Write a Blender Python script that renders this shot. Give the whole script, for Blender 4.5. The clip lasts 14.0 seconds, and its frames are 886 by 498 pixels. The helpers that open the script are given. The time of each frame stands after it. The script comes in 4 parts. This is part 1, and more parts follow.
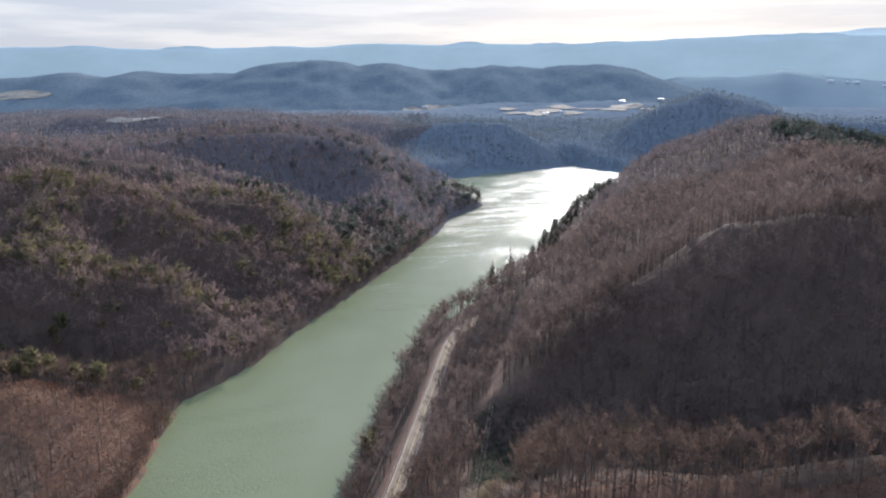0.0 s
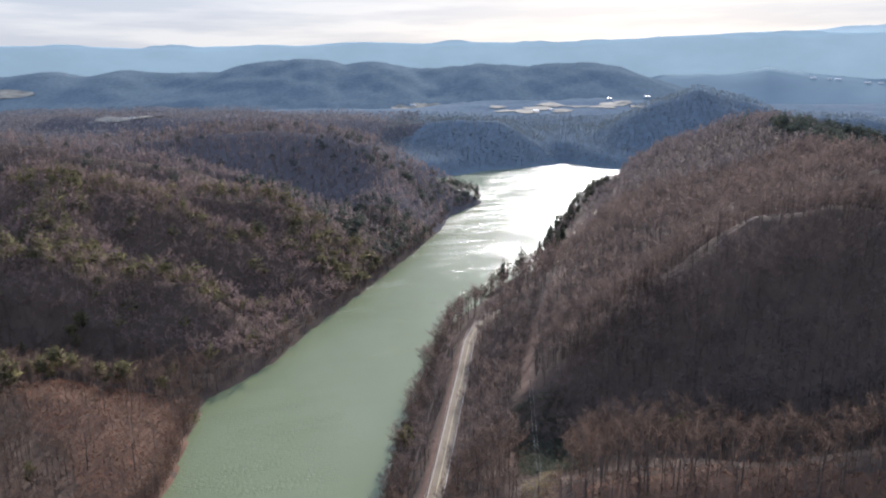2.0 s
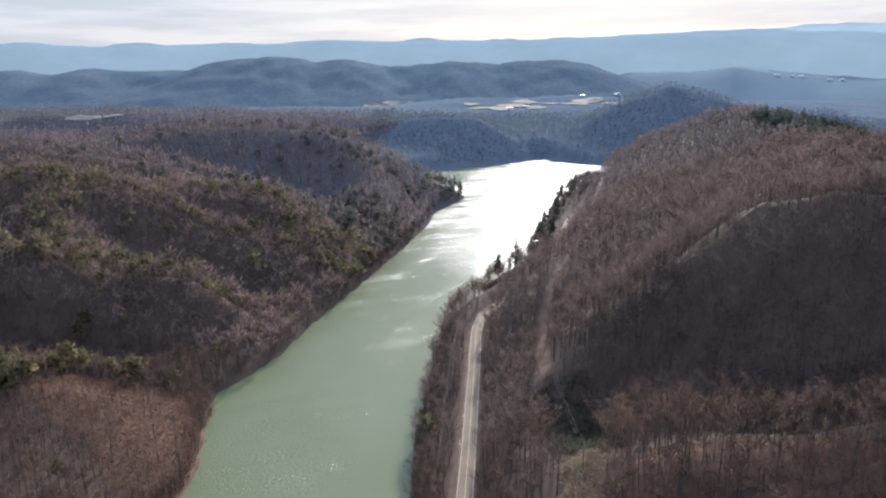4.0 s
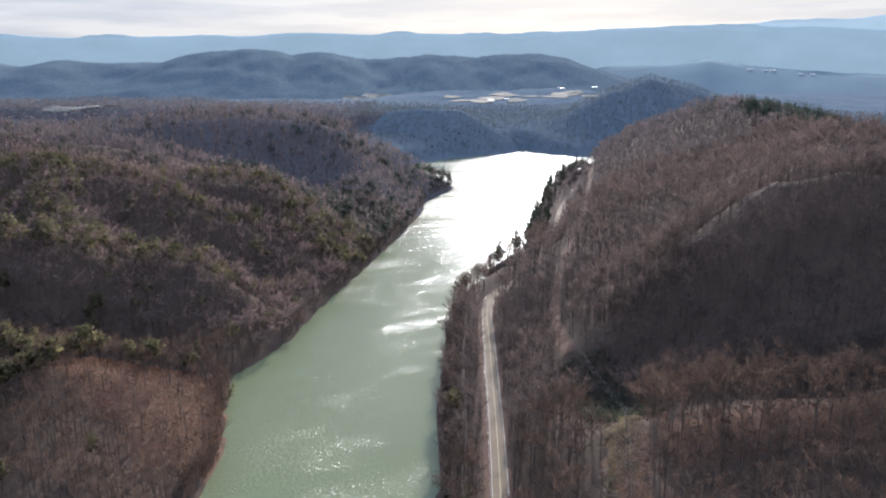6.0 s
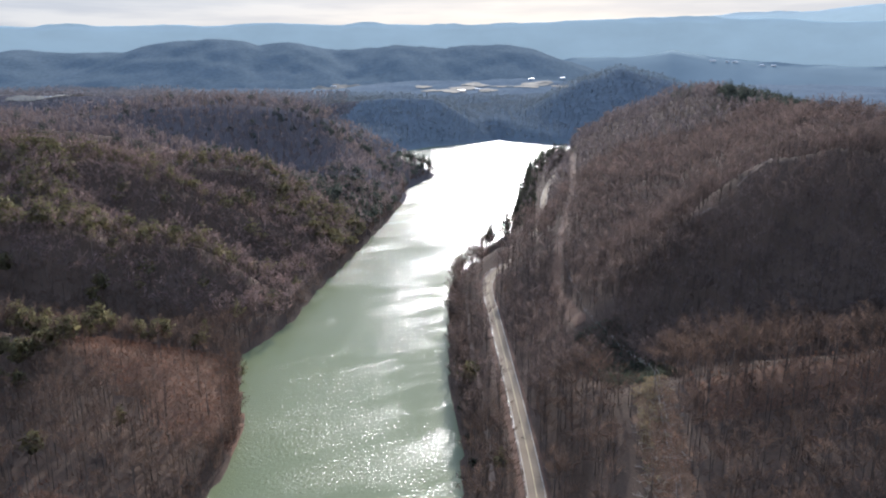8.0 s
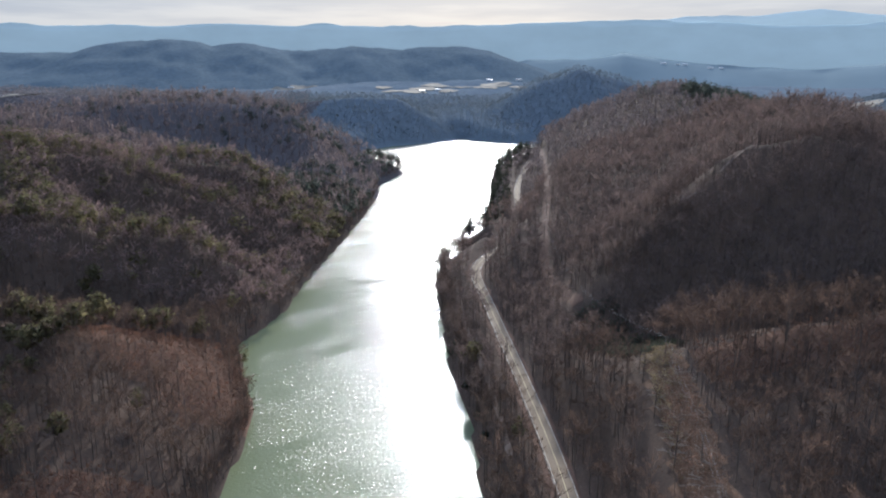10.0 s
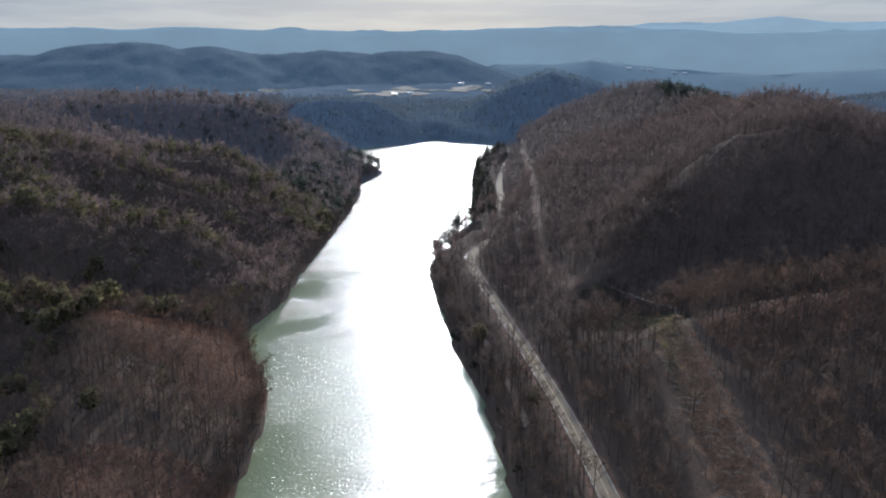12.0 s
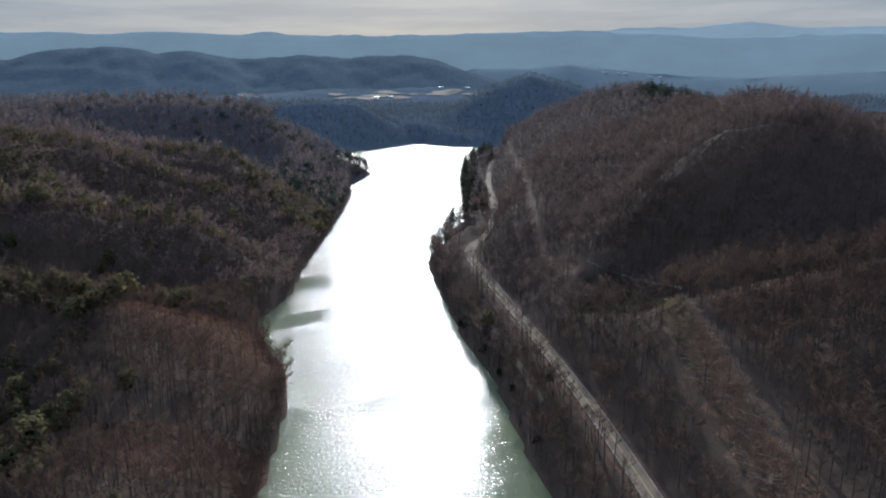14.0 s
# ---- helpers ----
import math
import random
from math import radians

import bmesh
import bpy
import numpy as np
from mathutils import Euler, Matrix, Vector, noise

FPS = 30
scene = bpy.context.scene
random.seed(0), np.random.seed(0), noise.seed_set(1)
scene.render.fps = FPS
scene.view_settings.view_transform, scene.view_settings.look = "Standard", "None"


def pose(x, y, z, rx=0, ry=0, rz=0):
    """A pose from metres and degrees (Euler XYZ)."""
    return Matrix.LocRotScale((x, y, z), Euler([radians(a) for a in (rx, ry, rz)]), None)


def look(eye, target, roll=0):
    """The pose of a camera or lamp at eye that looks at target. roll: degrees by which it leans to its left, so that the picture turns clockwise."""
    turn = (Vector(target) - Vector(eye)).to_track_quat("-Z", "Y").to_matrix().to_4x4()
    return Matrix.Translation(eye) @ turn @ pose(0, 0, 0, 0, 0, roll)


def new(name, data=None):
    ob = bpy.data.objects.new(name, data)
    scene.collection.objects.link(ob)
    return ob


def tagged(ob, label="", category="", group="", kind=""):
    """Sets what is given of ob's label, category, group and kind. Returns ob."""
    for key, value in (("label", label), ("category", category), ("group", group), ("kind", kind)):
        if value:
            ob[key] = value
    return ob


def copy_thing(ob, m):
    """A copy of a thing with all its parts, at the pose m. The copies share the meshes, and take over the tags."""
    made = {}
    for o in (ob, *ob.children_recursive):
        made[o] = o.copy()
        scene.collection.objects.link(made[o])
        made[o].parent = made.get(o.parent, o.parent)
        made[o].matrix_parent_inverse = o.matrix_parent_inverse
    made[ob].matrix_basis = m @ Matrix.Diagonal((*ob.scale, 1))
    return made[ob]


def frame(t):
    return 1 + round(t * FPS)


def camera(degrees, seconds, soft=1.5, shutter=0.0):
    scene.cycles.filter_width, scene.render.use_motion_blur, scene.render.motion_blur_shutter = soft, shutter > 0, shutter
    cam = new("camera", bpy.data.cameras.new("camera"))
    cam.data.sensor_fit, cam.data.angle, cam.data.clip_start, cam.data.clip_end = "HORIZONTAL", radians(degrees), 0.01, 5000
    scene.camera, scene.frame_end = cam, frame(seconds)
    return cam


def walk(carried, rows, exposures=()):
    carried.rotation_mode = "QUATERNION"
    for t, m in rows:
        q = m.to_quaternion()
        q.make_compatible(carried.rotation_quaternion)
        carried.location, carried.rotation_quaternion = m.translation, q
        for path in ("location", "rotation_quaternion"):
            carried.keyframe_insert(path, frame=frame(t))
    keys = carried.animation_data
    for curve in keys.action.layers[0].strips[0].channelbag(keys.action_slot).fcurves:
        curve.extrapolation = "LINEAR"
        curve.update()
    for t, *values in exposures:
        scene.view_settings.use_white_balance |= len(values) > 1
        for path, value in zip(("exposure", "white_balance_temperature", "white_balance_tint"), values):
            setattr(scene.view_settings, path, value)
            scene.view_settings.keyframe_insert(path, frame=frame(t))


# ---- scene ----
cam = camera(62.5, 14.0, soft=2.0)
PATH = [
    (0.0, pose(105.80, 32.61, 185.66, 77.084, 0.248, 3.133)),
    (0.5, pose(99.64, 32.31, 185.50, 77.064, 0.240, 3.122)),
    (1.0, pose(93.74, 31.88, 185.23, 77.040, 0.291, 2.945)),
    (1.5, pose(87.83, 31.04, 184.79, 76.987, 0.347, 2.434)),
    (2.0, pose(81.78, 30.08, 184.24, 76.971, 0.416, 1.750)),
    (2.5, pose(75.64, 28.96, 183.58, 76.939, 0.474, 1.025)),
    (3.0, pose(69.51, 27.65, 182.88, 76.929, 0.543, 0.363)),
    (5.5, pose(38.34, 20.14, 175.89, 76.564, 0.360, -2.425)),
    (6.0, pose(32.31, 18.60, 174.40, 76.440, 0.328, -2.922)),
    (6.5, pose(26.18, 16.87, 172.64, 76.319, 0.288, -3.504)),
    (7.0, pose(19.87, 15.08, 170.91, 76.167, 0.252, -4.124)),
    (7.5, pose(13.52, 13.18, 169.30, 75.996, 0.258, -4.836)),
    (8.0, pose(7.17, 11.29, 167.67, 75.851, 0.239, -5.721)),
    (10.5, pose(-24.99, -0.34, 158.87, 76.162, 0.016, -10.115)),
    (11.0, pose(-30.96, -2.94, 156.78, 76.271, -0.028, -10.747)),
    (11.5, pose(-36.59, -5.72, 154.96, 76.373, -0.113, -11.397)),
    (12.0, pose(-42.32, -8.68, 153.18, 76.500, -0.108, -12.056)),
    (12.5, pose(-48.01, -11.55, 151.83, 76.665, -0.080, -12.728)),
    (13.0, pose(-53.56, -14.57, 150.48, 76.797, 0.026, -13.172)),
    (13.5, pose(-58.57, -17.90, 149.36, 76.829, -0.040, -13.549)),
    (14.0, pose(-63.30, -21.07, 148.54, 76.901, -0.030, -13.964)),
]
walk(cam, PATH, exposures=[(0, 0.27, 5920, 12.5), (8.0, 0.18, 5880, 11.5), (10.5, -0.13, 5700, 9.3), (12.0, -0.41, 5610, 7.8), (14, -0.69, 5600, 7.2)])

# ---------------------------------------------------------------- light
SUN_AZ, SUN_EL = 12.0, 22.5  # degrees to the right of +y, degrees above the horizon
world = bpy.data.worlds.new("world")
scene.world = world
world.use_nodes = True
wn, wl = world.node_tree.nodes, world.node_tree.links
wn.clear()
w_out = wn.new("ShaderNodeOutputWorld")
w_bg = wn.new("ShaderNodeBackground")
w_sky = wn.new("ShaderNodeTexSky")
w_sky.sky_type = "NISHITA"
w_sky.sun_disc = False
w_sky.sun_elevation = radians(SUN_EL)
w_sky.sun_rotation = radians(SUN_AZ)
w_sky.air_density, w_sky.dust_density = 1.2, 2.0
# thin winter overcast: streaks of bright and grey cloud lie over the blue
w_co = wn.new("ShaderNodeTexCoord")
w_map = wn.new("ShaderNodeMapping")
w_map.inputs["Scale"].default_value = (2.3, 2.3, 24.0)
w_noise = wn.new("ShaderNodeTexNoise")
w_noise.inputs["Scale"].default_value = 1.7
w_noise.inputs["Detail"].default_value = 8.0
w_noise.inputs["Roughness"].default_value = 0.55
w_ramp = wn.new("ShaderNodeValToRGB")
w_ramp.color_ramp.elements[0].position = 0.38
w_ramp.color_ramp.elements[0].color = (5.3, 5.5, 5.85, 1)
w_ramp.color_ramp.elements[1].position = 0.56
w_ramp.color_ramp.elements[1].color = (7.1, 7.0, 6.85, 1)
w_sep = wn.new("ShaderNodeSeparateXYZ")
w_high = wn.new("ShaderNodeMapRange")
w_high.inputs["From Min"].default_value, w_high.inputs["From Max"].default_value = 0.05, 0.75
w_thick = wn.new("ShaderNodeMix")
w_thick.data_type = "RGBA"
w_thick.inputs[7].default_value = (4.3, 5.8, 8.8, 1)
w_mix = wn.new("ShaderNodeMix")
w_mix.data_type = "RGBA"
w_mix.inputs[0].default_value = 0.9
wl.new(w_co.outputs["Generated"], w_map.inputs["Vector"])
wl.new(w_map.outputs[0], w_noise.inputs["Vector"])
wl.new(w_noise.outputs["Fac"], w_ramp.inputs[0])
wl.new(w_sky.outputs[0], w_mix.inputs[6])
wl.new(w_co.outputs["Generated"], w_sep.inputs[0])
wl.new(w_sep.outputs["Z"], w_high.inputs["Value"])
wl.new(w_high.outputs[0], w_thick.inputs[0])
wl.new(w_ramp.outputs[0], w_thick.inputs[6])
wl.new(w_thick.outputs[2], w_mix.inputs[7])
wl.new(w_mix.outputs[2], w_bg.inputs["Color"])
w_bg.inputs["Strength"].default_value = 0.1
wl.new(w_bg.outputs[0], w_out.inputs[0])

sun = new("sun", bpy.data.lights.new("sun", "SUN"))
sun.data.energy = 5.2
sun.data.angle = radians(2.0)
sun.data.color = (1.0, 0.93, 0.84)
az, el = radians(SUN_AZ), radians(SUN_EL)
SUN_DIR = Vector((math.sin(az) * math.cos(el), math.cos(az) * math.cos(el), math.sin(el)))
sun.matrix_world = look(SUN_DIR * 1000, (0, 0, 0))


# ---------------------------------------------------------------- materials
def material(name, rough=0.8, metal=0.0, spec=0.3):
    m = bpy.data.materials.new(name)
    m.use_nodes = True
    b = m.node_tree.nodes["Principled BSDF"]
    b.inputs["Roughness"].default_value = rough
    b.inputs["Metallic"].default_value = metal
    b.inputs["Specular IOR Level"].default_value = spec
    return m, m.node_tree.nodes, m.node_tree.links, b


def noise_node(nodes, links, scale, detail=4.0, rough=0.55, stretch=(1, 1, 1), turn=0.0):
    co = nodes.new("ShaderNodeTexCoord")
    mp = nodes.new("ShaderNodeMapping")
    mp.inputs["Scale"].default_value = stretch
    n = nodes.new("ShaderNodeTexNoise")
    n.inputs["Scale"].default_value = scale
    n.inputs["Detail"].default_value = detail
    n.inputs["Roughness"].default_value = rough
    vec = co.outputs["Object"]
    if turn:
        mp0 = nodes.new("ShaderNodeMapping")
        mp0.inputs["Rotation"].default_value = (0, 0, -turn)
        links.new(vec, mp0.inputs["Vector"])
        vec = mp0.outputs[0]
    links.new(vec, mp.inputs["Vector"])
    links.new(mp.outputs[0], n.inputs["Vector"])
    return n.outputs["Fac"]


def ramp_node(nodes, links, fac, stops):
    r = nodes.new("ShaderNodeValToRGB")
    els = r.color_ramp.elements
    while len(els) < len(stops):
        els.new(0.5)
    for e, (p, c) in zip(els, stops):
        e.position, e.color = p, (*c, 1)
    links.new(fac, r.inputs[0])
    return r.outputs[0]


def mix_node(nodes, links, fac, a, b, mode="MIX"):
    m = nodes.new("ShaderNodeMix")
    m.data_type = "RGBA"
    m.blend_type = mode
    for sock, v in ((m.inputs[0], fac), (m.inputs[6], a), (m.inputs[7], b)):
        if isinstance(v, (int, float)):
            sock.default_value = v
        elif isinstance(v, tuple):
            sock.default_value = (*v, 1)
        else:
            links.new(v, sock)
    return m.outputs[2]


def bump_node(nodes, links, height, bsdf, strength=0.5, distance=0.2):
    b = nodes.new("ShaderNodeBump")
    b.inputs["Strength"].default_value = strength
    b.inputs["Distance"].default_value = distance
    links.new(height, b.inputs["Height"])
    links.new(b.outputs[0], bsdf.inputs["Normal"])


def two_tone(name, dark, light, scale, fine, rough=0.85, bump=0.4, dist=0.1, spec=0.2, stretch=(1, 1, 1), metal=0.0):
    """A surface that varies at a large and a small scale between two colours."""
    m, n, l, b = material(name, rough, metal, spec)
    big = noise_node(n, l, scale, 4, 0.55, stretch)
    small = noise_node(n, l, fine, 6, 0.65, stretch)
    mid = tuple((p + q) / 2 for p, q in zip(dark, light))
    c1 = ramp_node(n, l, big, [(0.35, dark), (0.65, light)])
    c2 = ramp_node(n, l, small, [(0.3, tuple(v * 0.7 for v in mid)), (0.7, tuple(min(1, v * 1.3) for v in mid))])
    l.new(mix_node(n, l, 0.5, c1, c2), b.inputs["Base Color"])
    if bump:
        bump_node(n, l, small, b, bump, dist)
    return m


def ground_material():
    """Leaf litter on the forest floor: rust and umber patches, pale dead grass, some moss."""
    m, n, l, b = material("leaf_litter", 0.95, 0, 0.1)
    big = noise_node(n, l, 0.012, 5, 0.6)
    mid = noise_node(n, l, 0.09, 5, 0.6)
    fine = noise_node(n, l, 0.9, 6, 0.7)
    c = ramp_node(n, l, big, [(0.3, (0.072, 0.051, 0.038)), (0.5, (0.118, 0.078, 0.056)), (0.7, (0.094, 0.070, 0.053))])
    c2 = ramp_node(n, l, mid, [(0.3, (0.065, 0.05, 0.038)), (0.55, (0.128, 0.084, 0.061)), (0.75, (0.162, 0.124, 0.095))])
    c3 = ramp_node(n, l, fine, [(0.3, (0.055, 0.041, 0.031)), (0.7, (0.178, 0.128, 0.095))])
    l.new(mix_node(n, l, 0.45, mix_node(n, l, 0.5, c, c2), c3), b.inputs["Base Color"])
    bump_node(n, l, fine, b, 0.6, 0.6)
    return m


def water_material():
    """Green lake water, ruffled by wind in long streaks."""
    m, n, l, b = material("green_water", 0.2, 0, 0.5)
    b.inputs["IOR"].default_value = 1.33
    big = noise_node(n, l, 0.006, 4, 0.55, (1, 0.6, 1))
    c = ramp_node(n, l, big, [(0.35, (0.180, 0.202, 0.100)), (0.65, (0.214, 0.232, 0.130))])
    l.new(c, b.inputs["Base Color"])
    gust = noise_node(n, l, 0.022, 6, 0.66, (0.42, 1.9, 1), 0.35)

    def spread(fac, lo, hi, a, z):
        r = n.new("ShaderNodeMapRange")
        r.inputs["From Min"].default_value, r.inputs["From Max"].default_value = lo, hi
        r.inputs["To Min"].default_value, r.inputs["To Max"].default_value = a, z
        l.new(fac, r.inputs["Value"])
        return r.outputs[0]

    def times(p, q, op="MULTIPLY"):
        k = n.new("ShaderNodeMath")
        k.operation = op
        l.new(p, k.inputs[0])
        l.new(q, k.inputs[1])
        return k.outputs[0]

    co = n.new("ShaderNodeTexCoord")
    sep = n.new("ShaderNodeSeparateXYZ")
    l.new(co.outputs["Object"], sep.inputs[0])
    # wind patches ruffle the river; the open lake is rougher throughout
    patch = noise_node(n, l, 0.013, 4, 0.65, (1, 0.5, 1), -0.5)
    grain = noise_node(n, l, 0.55, 4, 0.75)
    ruffle = times(spread(times(gust, patch, "ADD"), 0.82, 1.20, 0.085, 0.19), spread(grain, 0.35, 0.65, 0.45, 1.6))
    l.new(times(ruffle, spread(sep.outputs["Y"], 420, 1000, 0.0, 0.09), "ADD"), b.inputs["Roughness"])
    swell = times(noise_node(n, l, 0.6, 1.0, 0.5, (1, 1.3, 1)), noise_node(n, l, 1.7, 1.5, 0.55, (1, 1.25, 1)), "ADD")
    bump_node(n, l, swell, b, 0.5, 0.3)
    # under the east bank the water lies in the lee
    lee = n.new("ShaderNodeAttribute")
    lee.attribute_name = "open_water"
    steep = times(times(spread(gust, 0.38, 0.66, 0.34, 0.88), spread(patch, 0.36, 0.64, 0.6, 1.3)), spread(grain, 0.4, 0.75, 0.75, 1.8))
    l.new(times(steep, lee.outputs["Fac"]), n["Bump"].inputs["Strength"])
    return m


def wood_material(name, dark, light, fine=0.14, through_light=0.5):
    """Twigs or bark: hue drifts from slope to slope and from tree to tree, and each piece has its own tone."""
    m, n, l, b = material(name, 0.9, 0, 0.1)
    big = noise_node(n, l, 0.02, 4, 0.6)
    c = ramp_node(n, l, big, [(0.36, dark), (0.64, light)])
    g = n.new("ShaderNodeNewGeometry")
    c2 = ramp_node(n, l, g.outputs["Random Per Island"], [(0.0, tuple(v * (1 - fine) for v in dark)), (1.0, tuple(v * (1 + fine) for v in light))])
    crown = ramp_node(n, l, noise_node(n, l, 0.13, 1.5, 0.5), [(0.34, (0.70, 0.73, 0.74)), (0.66, (1.24, 1.2, 1.17))])
    col = mix_node(n, l, 1.0, mix_node(n, l, 0.4, c, c2), crown, "MULTIPLY")
    l.new(col, b.inputs["Base Color"])
    if through_light:
        # a spray of twigs or needles lets part of the light pass
        tr = n.new("ShaderNodeBsdfTranslucent")
        l.new(col, tr.inputs["Color"])
        mx = n.new("ShaderNodeMixShader")
        mx.inputs[0].default_value = through_light
        l.new(b.outputs[0], mx.inputs[1])
        l.new(tr.outputs[0], mx.inputs[2])
        l.new(mx.outputs[0], n["Material Output"].inputs["Surface"])
    return m


M_GROUND = ground_material()
M_WATER = water_material()
M_TWIG = wood_material("bare_twigs", (0.143, 0.100, 0.080), (0.229, 0.152, 0.115))
M_REDTWIG = wood_material("red_brown_twigs", (0.195, 0.102, 0.070), (0.312, 0.178, 0.123), 0.5)
# next three: bare twigs again, lightened so the colour carries the haze
M_WESTHAZETWIG = wood_material("haze_paled_mauve_twigs", (0.288, 0.210, 0.192), (0.433, 0.303, 0.272))
M_EASTHAZETWIG = wood_material("haze_paled_brown_twigs", (0.216, 0.164, 0.146), (0.321, 0.234, 0.203))
M_FAREASTHAZETWIG = wood_material("haze_paled_grey_twigs", (0.231, 0.194, 0.190), (0.321, 0.264, 0.255))
M_BARK = wood_material("grey_bark", (0.112, 0.088, 0.073), (0.184, 0.146, 0.121), 0.3, 0.0)
M_PINE = wood_material("pine_needles", (0.200, 0.184, 0.096), (0.290, 0.254, 0.134))
M_DARKPINE = wood_material("dark_pine_needles", (0.078, 0.090, 0.066), (0.134, 0.142, 0.100))
M_RED = two_tone("fresh_leaf_litter", (0.120, 0.070, 0.047), (0.215, 0.128, 0.086), 0.06, 0.8, 0.95, 0.6, 0.5, 0.1)
# haze over the hills behind the lake is put into this twig colour
M_FARTWIG = wood_material("haze_blue_twigs", (0.196, 0.246, 0.290), (0.272, 0.306, 0.336))
# distant twigs, needles and ground: haze painted in as paler, greyer base colours
M_HAZETWIG = wood_material("haze_lifted_mauve_twigs", (0.280, 0.226, 0.215), (0.391, 0.305, 0.281))
M_HAZEPINE = wood_material("haze_greyed_needles", (0.098, 0.118, 0.100), (0.146, 0.160, 0.128))
M_MISTTWIG = wood_material("mist_tinted_twigs", (0.262, 0.255, 0.275), (0.355, 0.330, 0.338))
M_MISTWOOD = two_tone("mist_tinted_woodland", (0.125, 0.112, 0.112), (0.172, 0.152, 0.150), 0.004, 0.05, 1.0, 0.4, 4.0, 0.0)
# ground of the far hills, with blue haze mixed into its colour
M_FARWOOD = two_tone("haze_blue_woodland", (0.150, 0.190, 0.222), (0.205, 0.234, 0.258), 0.004, 0.05, 1.0, 0.4, 4.0, 0.0)
M_HAZEHILL = two_tone("haze_blue_hillside", (0.158, 0.196, 0.214), (0.190, 0.228, 0.246), 0.006, 0.06, 1.0, 0.25, 3.0, 0.0)
M_ROAD = two_tone("worn_asphalt", (0.225, 0.168, 0.112), (0.320, 0.248, 0.172), 0.08, 2.0, 0.9, 0.3, 0.02)
M_WHITE = two_tone("white_road_paint", (0.50, 0.47, 0.42), (0.72, 0.69, 0.63), 0.4, 4.0, 0.7, 0)
M_YELLOW = two_tone("yellow_road_paint", (0.52, 0.42, 0.22), (0.66, 0.56, 0.33), 0.4, 4.0, 0.7, 0)
M_EARTH = two_tone("bare_red_earth", (0.098, 0.058, 0.041), (0.195, 0.118, 0.083), 0.12, 1.5, 0.95, 0.5, 0.2)
M_STEEL = two_tone("galvanised_steel", (0.36, 0.36, 0.35), (0.52, 0.52, 0.50), 0.6, 5.0, 0.45, 0.1, 0.01, 0.5, metal=0.7)
M_POLE = two_tone("weathered_pole", (0.13, 0.10, 0.075), (0.24, 0.20, 0.16), 0.3, 3.0, 0.9, 0.3, 0.02)
M_WIRE = two_tone("dull_cable", (0.40, 0.39, 0.38), (0.52, 0.51, 0.50), 0.3, 3.0, 0.5, 0)
M_GRASS = two_tone("dry_pasture", (0.25, 0.225, 0.18), (0.44, 0.385, 0.30), 0.02, 0.12, 0.95, 0.4, 0.3)
M_BRUSH = two_tone("cut_brush", (0.125, 0.076, 0.048), (0.250, 0.155, 0.098), 0.25, 1.6, 0.95, 0.7, 0.5)
# pale earth of the footpath; on the crest it stands for sunlit ground
M_PALESTRIP = two_tone("bare_earth_and_lit_crest", (0.20, 0.145, 0.112), (0.35, 0.27, 0.215), 0.15, 1.5, 0.95, 0.4, 0.1)
M_STICK = two_tone("cut_branches", (0.30, 0.24, 0.18), (0.52, 0.43, 0.34), 0.4, 3.0, 0.9, 0.2, 0.05)
M_SHRUB = wood_material("dry_scrub", (0.26, 0.215, 0.105), (0.50, 0.40, 0.23), 0.4)
M_RUSTSCRUB = wood_material("rust_scrub", (0.27, 0.155, 0.105), (0.43, 0.27, 0.19), 0.4)
M_PORCELAIN = two_tone("grey_porcelain", (0.20, 0.19, 0.18), (0.28, 0.27, 0.26), 1.0, 5.0, 0.6, 0)
M_ROOF = two_tone("white_metal_roof", (0.72, 0.73, 0.74), (0.82, 0.82, 0.82), 0.2, 2.0, 0.4, 0.1, 0.02, 0.5)
M_SIDING = two_tone("pale_siding", (0.76, 0.76, 0.76), (0.86, 0.86, 0.85), 0.3, 3.0, 0.8, 0.1, 0.02)
M_PANE = two_tone("dark_window_glass", (0.03, 0.035, 0.04), (0.06, 0.065, 0.07), 0.5, 2.0, 0.1, 0, spec=0.5)


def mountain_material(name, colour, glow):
    """Distant wooded ridge: bright haze put into its pale blue colour and glow."""
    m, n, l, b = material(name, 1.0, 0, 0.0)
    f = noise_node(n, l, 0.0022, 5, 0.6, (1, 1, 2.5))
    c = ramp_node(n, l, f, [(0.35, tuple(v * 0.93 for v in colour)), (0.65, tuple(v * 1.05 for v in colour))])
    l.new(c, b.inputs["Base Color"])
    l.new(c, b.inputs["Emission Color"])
    # emission brightens the ridge the way haze would
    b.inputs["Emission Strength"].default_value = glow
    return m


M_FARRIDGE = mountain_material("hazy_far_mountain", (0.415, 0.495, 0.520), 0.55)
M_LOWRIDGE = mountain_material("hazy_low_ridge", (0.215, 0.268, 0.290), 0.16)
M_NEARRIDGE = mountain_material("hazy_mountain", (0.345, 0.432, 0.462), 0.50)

# ---------------------------------------------------------------- the lie of the land
LEFT_SHORE = [(-150, -400), (-110, 0), (-80, 180), (-68, 240), (-58, 300), (-56, 335), (-64, 370), (-67, 390), (-70, 412), (-73, 429), (-65, 443), (-57, 461), (-50, 480), (-43, 508), (-41, 530),
              (-11, 657), (22, 800), (50, 933), (58, 1022), (106, 1138), (98, 1175), (40, 1215), (-90, 1240), (-400, 1250), (-900, 1300)]
FAR_SHORE = [(-900, 1400), (-300, 1400), (0, 1430), (70, 1480), (130, 1553), (215, 1600), (285, 1665), (304, 1700), (325, 1640), (400, 1560), (520, 1540), (620, 1480)]
